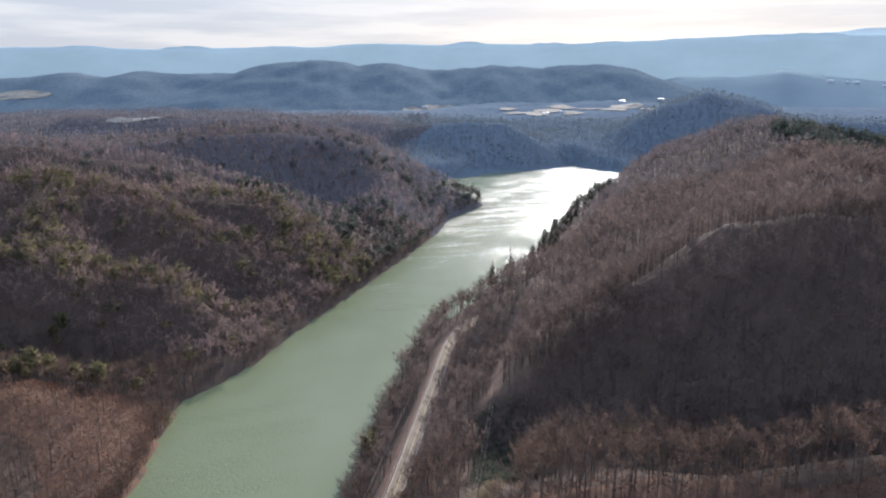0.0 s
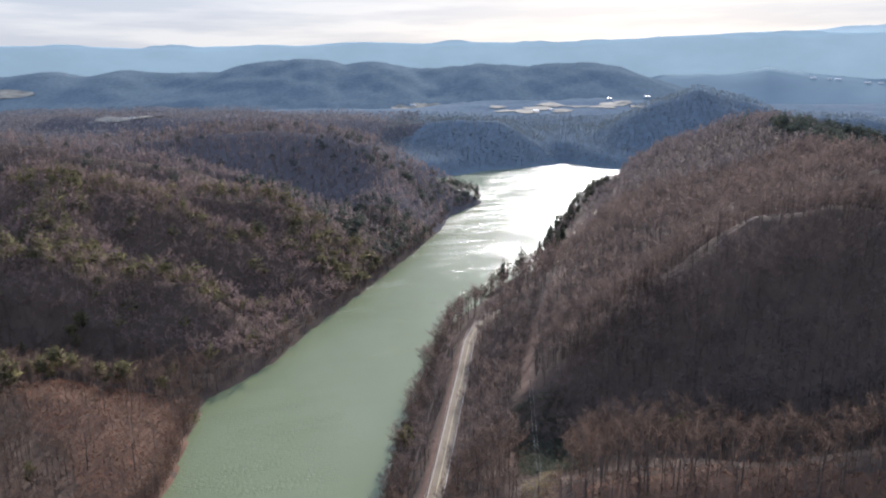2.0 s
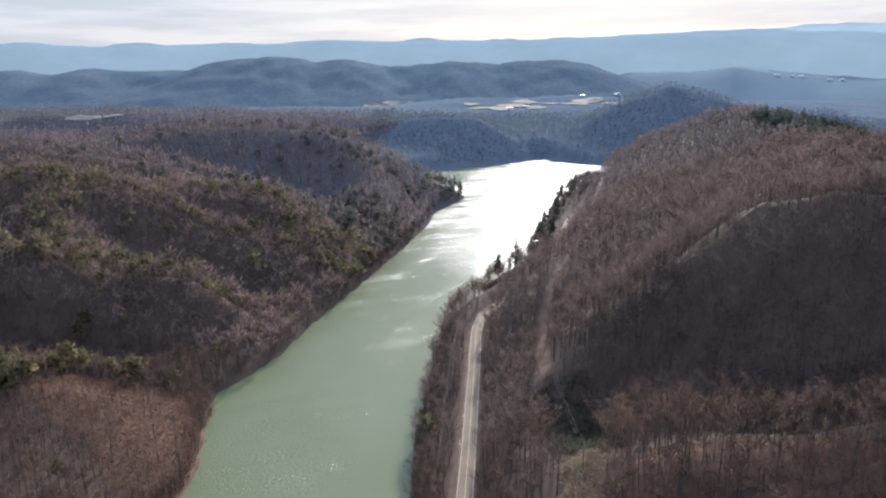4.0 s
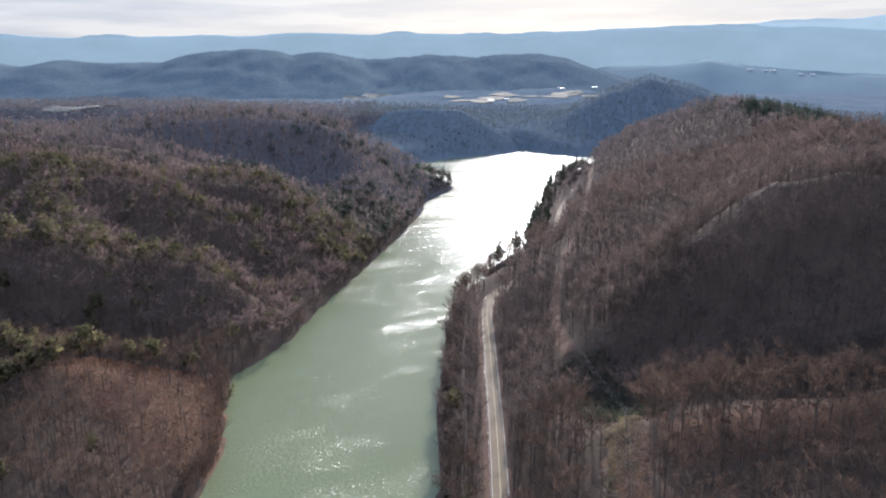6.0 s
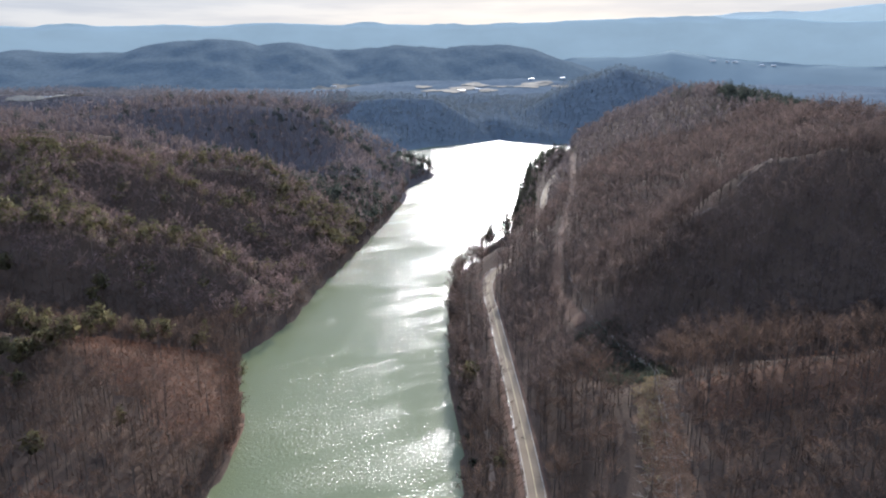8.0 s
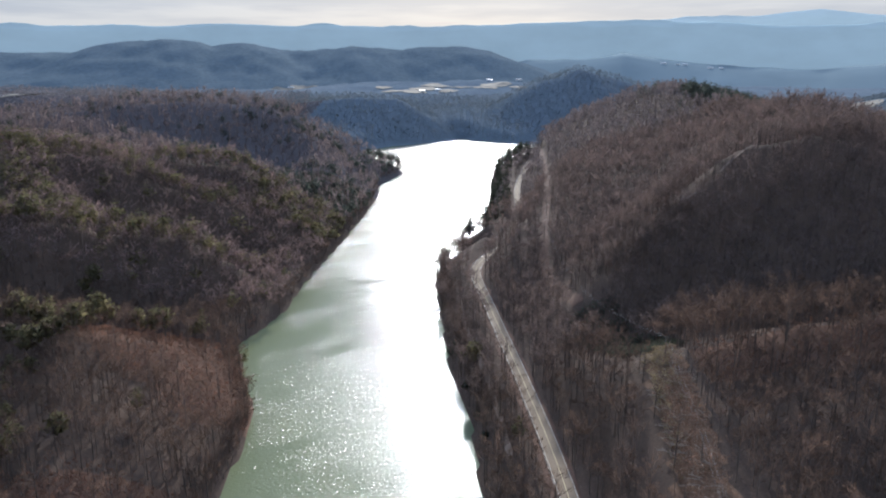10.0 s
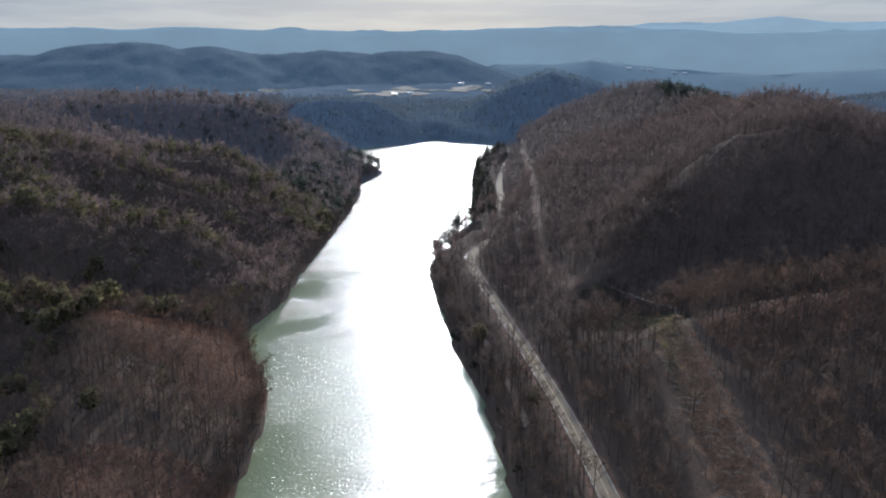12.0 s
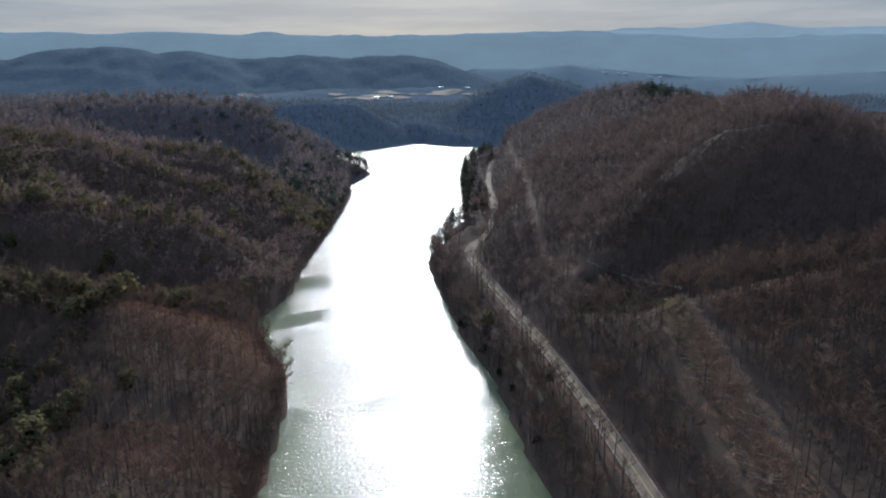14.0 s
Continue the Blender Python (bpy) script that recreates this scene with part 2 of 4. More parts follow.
RIGHT_SHORE = [(560, 1390), (400, 1300), (300, 1215), (266, 1165), (231, 1053), (163, 790), (148, 722), (134, 688), (106, 655), (99, 640), (102, 629), (112, 621), (102, 612), (85, 599), (72, 570), (65, 545), (54, 450), (46, 370),
               (44, 300), (36, 240), (30, 170), (15, 60), (-30, -400)]
RIVER = LEFT_SHORE + FAR_SHORE + RIGHT_SHORE
ROAD_LINE = [(-9, -300), (26, 0), (41, 90), (53.2, 170), (62.8, 233), (70, 306), (75.7, 376), (80.3, 430), (84.3, 485), (88.5, 506), (96, 526), (108, 545),
             (126, 572), (142, 612), (164, 679), (180, 723), (212, 856), (265, 1011), (300, 1110), (330, 1170)]
ROAD_Z = 18.0
LIT_CREST = [(205, 386), (211, 388.5), (219, 389), (228, 392), (238, 393), (247, 395.5), (257, 397), (267, 400), (275, 403)]
LIT_CREST_HOOK = [(196, 384), (190, 383), (183, 381), (181, 384), (186, 387)]
CUT_LINE = [(60, 40), (69, 123), (87, 177), (104, 236), (109, 262), (112, 300), (111, 345), (113, 375), (115.5, 402), (120, 438), (126, 462), (131, 477), (140, 509), (147, 527), (204, 705), (232, 805), (282, 992)]


def line_distance(px, py, line, closed=False):
    """Distance of points to a polyline."""
    pts = list(line) + ([line[0]] if closed else [])
    best = np.full(px.shape, 1e9)
    for (ax, ay), (bx, by) in zip(pts[:-1], pts[1:]):
        dx, dy = bx - ax, by - ay
        s = np.clip(((px - ax) * dx + (py - ay) * dy) / (dx * dx + dy * dy), 0, 1)
        best = np.minimum(best, np.hypot(px - ax - s * dx, py - ay - s * dy))
    return best


def shore_distance(px, py):
    """Distance to the water's edge: positive on land, negative in the river."""
    inside = np.zeros(px.shape, bool)
    n = len(RIVER)
    for k in range(n):
        (ax, ay), (bx, by) = RIVER[k], RIVER[(k + 1) % n]
        if ay == by:
            continue
        cross = ((ay > py) != (by > py)) & (px < (bx - ax) * (py - ay) / (by - ay) + ax)
        inside ^= cross
    d = line_distance(px, py, RIVER, True)
    return np.where(inside, -d, d)


def hash_noise(x, y, seed=0):
    """Smooth noise in -1..1 with a cell of 1."""
    xi, yi = np.floor(x), np.floor(y)
    fx, fy = x - xi, y - yi
    fx, fy = fx * fx * (3 - 2 * fx), fy * fy * (3 - 2 * fy)

    def h(a, b):
        v = np.sin(a * 127.1 + b * 311.7 + seed * 74.7) * 43758.5453
        return 2 * (v - np.floor(v)) - 1

    top = h(xi, yi) * (1 - fx) + h(xi + 1, yi) * fx
    low = h(xi, yi + 1) * (1 - fx) + h(xi + 1, yi + 1) * fx
    return top * (1 - fy) + low * fy


def fbm(x, y, size, octaves=4, seed=0):
    total, amp = np.zeros(np.shape(x)), 1.0
    for o in range(octaves):
        total += amp * hash_noise(np.asarray(x) / size * 2**o, np.asarray(y) / size * 2**o, seed + o)
        amp *= 0.5
    return total


# Crests as lines of (x, y, height), with the slope of their flanks and the roundness of their backs.
CRESTS_LEFT = [
    ([(-70, 404, 2), (-85, 403, 6), (-102, 401, 10), (-127, 394, 16), (-138, 372, 27), (-146, 354, 35), (-170, 360, 42), (-240, 376, 54), (-400, 385, 70)], 0.75, 10),
    ([(-146, 354, 34), (-134, 318, 27), (-122, 285, 23), (-118, 230, 22), (-125, 60, 28)], 0.42, 18),
    ([(-118, 372, 18), (-100, 330, 15), (-92, 290, 12)], 0.4, 16),
    ([(-52, 502, 4), (-98, 514, 30), (-122, 512, 45), (-190, 492, 57), (-250, 500, 70), (-360, 540, 88)], 0.95, 12),
    ([(-190, 500, 56), (-228, 556, 74), (-255, 640, 92)], 0.8, 12),
    ([(-50, 640, 18), (-121, 628, 54), (-210, 645, 92), (-320, 690, 98)], 0.88, 14),
    ([(-8, 765, 32), (-35, 750, 48), (-88, 706, 68), (-180, 690, 81)], 0.75, 14),
    ([(100, 1130, 8), (80, 1100, 34), (28, 1050, 64), (-43, 1050, 92), (-107, 1050, 109), (-180, 1050, 116), (-279, 1050, 113), (-330, 1050, 105), (-450, 1030, 98)], 0.62, 24),
    ([(-90, 820, 46), (-143, 850, 59), (-198, 850, 74), (-246, 850, 90), (-338, 850, 101), (-446, 850, 116), (-600, 840, 120)], 0.6, 20),
    ([(30, 1040, 56), (0, 960, 40), (-20, 890, 40)], 0.6, 20),
]
CRESTS_RIGHT = [
    ([(92, 246, 46), (106, 244, 54), (135, 245, 59), (170, 240, 64), (215, 234, 72), (320, 240, 86)], 0.8, 10),
    ([(106, 242, 54), (93, 178, 50), (82, 60, 48)], 0.6, 12),
    ([(170, 240, 63), (152, 205, 53), (185, 90, 28)], 0.4, 14),
    ([(140, 364, 54), (190, 385, 93), (228, 393, 118), (266, 400, 123), (320, 424, 115), (400, 462, 101), (560, 510, 98), (800, 520, 90)], 0.85, 12),
    ([(310, 430, 108), (350, 520, 125), (385, 610, 115), (410, 720, 114), (430, 860, 126), (448, 985, 122)], 0.6, 40),
    ([(205, 560, 50), (262, 800, 66), (330, 920, 88), (448, 1000, 114)], 0.5, 40),
    ([(160, 470, 40), (300, 480, 100)], 0.45, 25),
    ([(250, 520, 72), (310, 700, 86), (360, 850, 96), (400, 930, 103)], 0.4, 60),
    ([(448, 985, 122), (500, 985, 124), (560, 960, 110), (605, 930, 86), (650, 900, 62), (900, 800, 50)], 0.5, 40),
    ([(104, 644, 8), (116, 655, 12), (140, 690, 14)], 1.0, 6),
    ([(112, 522, 24), (135, 520, 38), (170, 520, 50)], 0.8, 8),
    ([(270, 1120, 10), (355, 1075, 58), (448, 1000, 112)], 0.6, 30),
]
CRESTS_FAR = [
    ([(285, 1650, 4), (210, 1690, 52), (140, 1715, 92), (67, 1720, 98), (-60, 1740, 82)], 0.6, 24),
    ([(-20, 1820, 70), (-140, 1800, 92), (-400, 1700, 108), (-900, 1800, 100)], 0.5, 30),
    ([(310, 1680, 6), (409, 1730, 36), (489, 1780, 88), (560, 1815, 132), (650, 1860, 158), (730, 1880, 142), (830, 1910, 98), (1100, 1950, 80)], 0.62, 40),
    ([(120, 2560, 112), (330, 2540, 116), (520, 2540, 118), (700, 2600, 108), (850, 3100, 95)], 0.11, 60),
    ([(-1500, 2100, 90), (-600, 2150, 100), (0, 2450, 92), (600, 2700, 90), (1600, 2700, 85), (2400, 2600, 80)], 0.10, 200),
    ([(-2700, 3400, 150), (-2090, 3450, 215), (-1860, 3500, 235), (-1690, 3500, 212), (-1520, 3520, 238), (-1330, 3560, 222), (-1000, 3600, 236)], 0.35, 90),
    ([(-1000, 3640, 225), (-856, 3600, 282), (-637, 3600, 290), (-529, 3600, 262), (-366, 3600, 278), (-204, 3600, 244), (-43, 3600, 238), (144, 3600, 258)], 0.35, 90),
    ([(144, 3600, 258), (384, 3600, 242), (515, 3600, 262), (673, 3600, 256), (806, 3620, 213), (967, 3650, 156), (1250, 3700, 110)], 0.35, 90),
    ([(1300, 1500, 95), (2200, 2000, 110)], 0.3, 80),
]


def tent(px, py, line, slope, round_):
    best = np.full(px.shape, -1e3)
    for (ax, ay, az_), (bx, by, bz) in zip(line[:-1], line[1:]):
        dx, dy = bx - ax, by - ay
        s = np.clip(((px - ax) * dx + (py - ay) * dy) / (dx * dx + dy * dy), 0, 1)
        d = np.hypot(px - ax - s * dx, py - ay - s * dy)
        best = np.maximum(best, az_ + s * (bz - az_) - slope * (np.sqrt(d * d + round_ * round_) - round_))
    return best


def land(px, py):
    """Height of the ground."""
    px, py = np.asarray(px, float), np.asarray(py, float)
    shore = shore_distance(px, py)
    wob = fbm(px, py, 90, 3, 5)
    qx, qy = px + 8 * fbm(px, py, 70, 2, 11), py + 8 * fbm(px, py, 70, 2, 23)
    heights = [tent(qx, qy, *c) for c in CRESTS_LEFT + CRESTS_RIGHT + CRESTS_FAR]
    k = 5.0
    top = np.maximum.reduce(heights)
    z = top + k * np.log(sum(np.exp((h - top) / k) for h in heights))
    far = np.clip((py - 1500) / 900, 0, 1)
    z = np.maximum(z, 6.0) + (2.2 + 3 * far) * wob + (8 * far - 5.5 * np.clip((py - 2300) / 500, 0, 1)) * fbm(px, py, 420, 4, 61) + 0.6 * fbm(px, py, 14, 2, 3)
    bank = 1.2 + 0.75 * np.maximum(shore, 0)
    z = np.where(shore > 0, -3 * np.log(np.exp(-np.minimum(z, 90) / 3) + np.exp(-np.minimum(bank, 90) / 3)) * (np.minimum(z, bank) < 80) + z * (np.minimum(z, bank) >= 80), z)
    z = np.where(shore > 0, np.maximum(z, 0.35), np.maximum(-1.2 + 0.25 * shore, -14))
    road = line_distance(px, py, ROAD_LINE)
    f = np.clip((road - np.where(py > 600, 9.0, 5.0)) / 13.0, 0, 1)
    f = f * f * (3 - 2 * f)
    f = np.where(shore > 1, f, 1)
    return z * f + (ROAD_Z - 0.12) * (1 - f)


# ---------------------------------------------------------------- mesh helpers
def mesh_object(name, verts, faces, mats, index=None, smooth=False, parent=None, normals=None):
    """One mesh from arrays of corners and of triangles or quads."""
    verts, faces = np.asarray(verts, np.float32), np.asarray(faces, np.int32)
    me = bpy.data.meshes.new(name)
    nf, k = faces.shape
    me.vertices.add(len(verts))
    me.vertices.foreach_set("co", verts.ravel())
    me.loops.add(nf * k)
    me.loops.foreach_set("vertex_index", faces.ravel())
    me.polygons.add(nf)
    me.polygons.foreach_set("loop_start", np.arange(0, nf * k, k, dtype=np.int32))
    me.polygons.foreach_set("loop_total", np.full(nf, k, np.int32))
    for m in mats:
        me.materials.append(m)
    if index is not None:
        me.polygons.foreach_set("material_index", np.asarray(index, np.int32))
    me.polygons.foreach_set("use_smooth", np.full(nf, smooth or normals is not None))
    if normals is not None:
        me.attributes.new("custom_normal", "FLOAT_VECTOR", "POINT").data.foreach_set("vector", np.asarray(normals, np.float32).ravel())
    me.update(calc_edges=True)
    me.validate()
    ob = new(name, me)
    if parent:
        ob.parent = parent
    return ob


def part(name, bm, mat, parent, label=""):
    """Links a bmesh as one mesh object under a thing or a part."""
    me = bpy.data.meshes.new(name)
    bm.to_mesh(me)
    bm.free()
    me.materials.append(mat)
    ob = new(name, me)
    ob.parent = parent
    return tagged(ob, label)


def spaced(lo, hi, step, limit_lo, limit_hi, growth=1.12):
    mid = list(np.arange(lo, hi + step * 0.5, step))
    left, right, s = [mid[0]], [mid[-1]], step
    while left[-1] > limit_lo:
        s *= growth
        left.append(left[-1] - s)
    s = step
    while right[-1] < limit_hi:
        s *= growth
        right.append(right[-1] + s)
    return np.array(left[:0:-1] + mid + right[1:])


# ---------------------------------------------------------------- ground and water
CUT_WIDE, CUT_THIN = 6.3, 3.5  # half width of the strip under the power line, before and past the gully
# open slopes of cut-over brush and young trees, as outlines on the plan
SPARSE = [[(-68, 404), (-100, 402), (-127, 396), (-144, 358), (-126, 340), (-104, 326), (-84, 298), (-54, 312), (-62, 370)],
          [(-140, 234), (-118, 250), (-88, 255), (-64, 248), (-72, 224), (-110, 216)]]
FIELDS = [(214, 2290, 44, 34), (262, 2240, 34, 46), (300, 2330, 46, 40), (350, 2400, 40, 34), (372, 2290, 30, 30), (436, 2380, 38, 22), (500, 2350, 44, 40), (560, 2420, 50, 44), (622, 2360, 34, 26), (180, 2380, 26, 26),
          (-150, 2960, 62, 40), (-70, 3010, 66, 46), (-760, 1742, 34, 14), (-700, 1752, 44, 18), (-640, 1766, 28, 12), (-1930, 3150, 160, 55), (1190, 1510, 70, 40)]


def in_ellipses(px, py, some):
    inside = np.zeros(np.shape(px), bool)
    for x, y, rx, ry in some:
        w = 1 + 0.35 * fbm(px, py, max(rx, ry) * 0.6, 3, 77)
        inside |= ((px - x) / rx) ** 2 + ((py - y) / ry) ** 2 < w
    return inside


def within(px, py, outline):
    """Distance to an outline: negative inside it."""
    inside = np.zeros(np.shape(px), bool)
    for (ax, ay), (bx, by) in zip(outline, outline[1:] + outline[:1]):
        if ay != by:
            inside ^= ((ay > py) != (by > py)) & (px < (bx - ax) * (py - ay) / (by - ay) + ax)
    d = line_distance(px, py, outline, True)
    return np.where(inside, -d, d)


def openness(px, py):
    """1 on the open slopes, falling to 0 through their margin."""
    d = np.minimum.reduce([within(px, py, o) for o in SPARSE]) + 5 * fbm(px, py, 22, 3, 77)
    return np.clip((5 - d) / 9, 0, 1)


def in_cut(px, py):
    # west of the strip a second, narrower lane is open too
    lane = (line_distance(px + 11.5, py, CUT_LINE) < 2.6) & (py < 244)
    return lane | (line_distance(px, py, CUT_LINE) < np.where(py < 250, CUT_WIDE, np.where(py < 346, CUT_WIDE + 2.5, CUT_THIN)))


gx = spaced(-330, -206, 8.0, -6000, -205, 1.03)
gx = np.concatenate([gx[gx < -205], np.arange(-200, -48, 5.0), np.arange(-42, 27, 7.0), np.arange(32, 133, 4.0), spaced(140, 480, 8.0, 139, 6000, 1.03)[1:]])
gy = spaced(80, 700, 5.0, -1500, 701, 1.2)
gy = np.concatenate([gy[gy < 699], spaced(705, 1250, 7.0, 704, 6500, 1.015)[1:]])
GX, GY = np.meshgrid(gx, gy)
GZ = land(GX, GY)
nx, ny = len(gx), len(gy)
idx = np.arange(nx * ny).reshape(ny, nx)
quads = np.stack([idx[:-1, :-1], idx[:-1, 1:], idx[1:, 1:], idx[1:, :-1]], -1).reshape(-1, 4)
cx, cy = GX.ravel()[quads].mean(1), GY.ravel()[quads].mean(1)
# ground colour turns greyer and bluer with distance to stand for haze
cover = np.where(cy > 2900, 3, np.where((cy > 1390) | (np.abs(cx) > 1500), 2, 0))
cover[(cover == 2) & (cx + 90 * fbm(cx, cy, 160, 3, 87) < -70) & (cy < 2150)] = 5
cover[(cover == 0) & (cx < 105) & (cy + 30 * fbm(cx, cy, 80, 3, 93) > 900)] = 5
cover[openness(cx, cy) > 0.55] = 1
cover[(line_distance(cx, cy + 9, [c[:2] for c in CRESTS_RIGHT[0][0]]) < 10) & (cx > 116)] = 1
cover[(line_distance(cx, cy, CUT_LINE) < 6.5) & (cy < 251)] = 4
ground = mesh_object("ground", np.stack([GX, GY, GZ], -1).reshape(-1, 3), quads, [M_GROUND, M_RED, M_FARWOOD, M_HAZEHILL, M_BRUSH, M_MISTWOOD], cover, smooth=True)
tagged(ground, "wooded hills with rust-brown leaf litter round a river", "ground", kind="structure")


def field(x, y, rx, ry, seed):
    """A pasture with an uneven outline, laid on the land."""
    rings, spokes = 9, 48
    a = np.linspace(0, 2 * np.pi, spokes, endpoint=False)
    edge = 1 + 0.22 * hash_noise(np.cos(a) * 1.6 + seed * 5, np.sin(a) * 1.6, seed) + 0.12 * hash_noise(np.cos(a) * 4, np.sin(a) * 4 + seed, seed + 3)
    rows = [np.stack([x + rx * f * edge * np.cos(a), y + ry * f * edge * np.sin(a)], -1) for f in np.linspace(0.02, 1, rings)]
    p = np.concatenate(rows)
    v = np.column_stack([p, land(p[:, 0], p[:, 1]) + 2.0])
    i = np.arange(len(v)).reshape(rings, spokes)
    j = np.roll(i, -1, 1)
    q = np.stack([i[:-1], i[1:], j[1:], j[:-1]], -1).reshape(-1, 4)
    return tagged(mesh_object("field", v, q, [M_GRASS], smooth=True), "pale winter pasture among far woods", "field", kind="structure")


for k, f in enumerate(FIELDS):
    field(*f, k + 1)

wx = np.concatenate([[-6000, -1500, -500], np.arange(-170, 131, 4.0), np.arange(150, 601, 25.0), [1500, 6000]])
wy = np.concatenate([[-1500, -400], np.arange(60, 701, 5.0), np.arange(725, 1801, 25.0), [3000, 6500]])
WX, WY = np.meshgrid(wx, wy)
wi = np.arange(WX.size).reshape(WX.shape)
wq = np.stack([wi[:-1, :-1], wi[:-1, 1:], wi[1:, 1:], wi[1:, :-1]], -1).reshape(-1, 4)
water = mesh_object("water", np.stack([WX, WY, WX * 0], -1).reshape(-1, 3), wq, [M_WATER])
off = np.clip(line_distance(WX, WY, RIGHT_SHORE) / 42 + 0.25 * fbm(WX, WY, 30, 3, 91), 0, 1)
water.data.attributes.new("open_water", "FLOAT", "POINT").data.foreach_set("value", (0.4 + 0.6 * off * off * (3 - 2 * off)).ravel())
tagged(water, "wide green river, ruffled by wind and glinting", "river", kind="structure")


# ---------------------------------------------------------------- far mountains
def mountain(name, radius, knots, seed, rough, mat, label, foot=70):
    """A far ridge on an arc round the valley: knots are (bearing, degrees above the eye)."""
    a = np.linspace(-75, 75, 600)
    e = np.interp(a, [k[0] for k in knots], [k[1] for k in knots]) + rough * fbm(a + 200, a * 0, 9, 5, seed)
    top = 165 + radius * np.tan(np.radians(e))
    s, c = np.sin(np.radians(a)), np.cos(np.radians(a))
    rows = []
    for f, back in ((0, -foot), (0.35, -0.7 * foot), (0.7, -0.4 * foot), (0.9, -0.15 * foot), (0.99, -6), (1.0, 0), (0.995, 3), (0.0, 60)):
        jag = 1 + 0.05 * fbm(a, a * 0 + f * 7, 3, 3, seed + 9) * (0 < f < 1)
        rows.append(np.stack([(radius + back) * s, (radius + back) * c, top * f * jag], -1))
    v = np.concatenate(rows)
    n = len(a)
    i = np.arange(n * len(rows)).reshape(len(rows), n)
    q = np.stack([i[:-1, :-1], i[:-1, 1:], i[1:, 1:], i[1:, :-1]], -1).reshape(-1, 4)
    return tagged(mesh_object(name, v, q, [mat], smooth=True), label, "mountain", kind="structure")


mountain("backdrop_far_ridge", 4800, [(-75, 1.6), (10, 2.2), (17, 3.15), (22, 3.3), (27, 3.4), (32, 3.5), (35.5, 3.8), (39, 3.3), (48, 3.1), (75, 2.8)], 3, 0.07, M_FARRIDGE, "mountain ridge on the horizon, haze put into its pale blue glow")
mountain("backdrop_near_ridge", 4480, [(-75, 2.2), (-33, 2.45), (-19, 2.75), (-8, 3.02), (0, 2.92), (6, 2.98), (12, 3.0), (18, 3.2), (23, 3.1), (30, 3.0), (38, 2.8), (50, 2.5), (75, 2.2)], 31, 0.15, M_NEARRIDGE, "long wooded mountain ridge before the horizon, tinted and glowing for haze")

low_ridge = mountain("backdrop_low_ridge", 3950, [(-75, -2.6), (5, -2.6), (10, -0.6), (15.6, 0.7), (19.4, 0.62), (22.6, 0.98), (25.5, 0.66), (29, 0.12), (34, -0.1), (42, 0.1), (60, 0.3), (75, 0.3)], 47, 0.2, M_LOWRIDGE, "low wooded ridge across the far valley, tinted and glowing for haze", 640)


# ---------------------------------------------------------------- trees
def cone_tris(a, b, ra, rb, sides):
    """A tapered stick from a to b: corners, triangles and outward normals."""
    a, b = np.array(a, float), np.array(b, float)
    d = (b - a) / (np.linalg.norm(b - a) + 1e-9)
    u = np.cross(d, (1, 0, 0) if abs(d[0]) < 0.9 else (0, 1, 0))
    u /= np.linalg.norm(u)
    w = np.cross(d, u)
    ang = np.linspace(0, 2 * np.pi, sides, endpoint=False)
    ring = np.cos(ang)[:, None] * u + np.sin(ang)[:, None] * w
    v = np.concatenate([a + ra * ring, b + rb * ring])
    f = []
    for k in range(sides):
        n = (k + 1) % sides
        f += [(k, n, sides + n), (k, sides + n, sides + k)]
    return v, np.array(f), np.concatenate([ring, ring])


class Shape:
    """Gathers triangles with a material number and normals each."""

    def __init__(self):
        self.v, self.f, self.m, self.k, self.n = [], [], [], [], 0

    def add(self, solid, m):
        v, f, normals = solid
        self.v.append(np.asarray(v, float))
        self.f.append(np.asarray(f) + self.n)
        self.k.append(np.asarray(normals, float))
        self.m += [m] * len(f)
        self.n += len(v)

    def arrays(self):
        return np.concatenate(self.v), np.concatenate(self.f), np.array(self.m), np.concatenate(self.k)


def puff(v, centre, wide, tall, lift):
    """Normals of a crown's surface: outwards from its middle, and up."""
    k = (np.asarray(v) - centre) / np.array([wide, wide, tall]) + np.array([0, 0, lift])
    return k / (np.linalg.norm(k, axis=1)[:, None] + 1e-9)


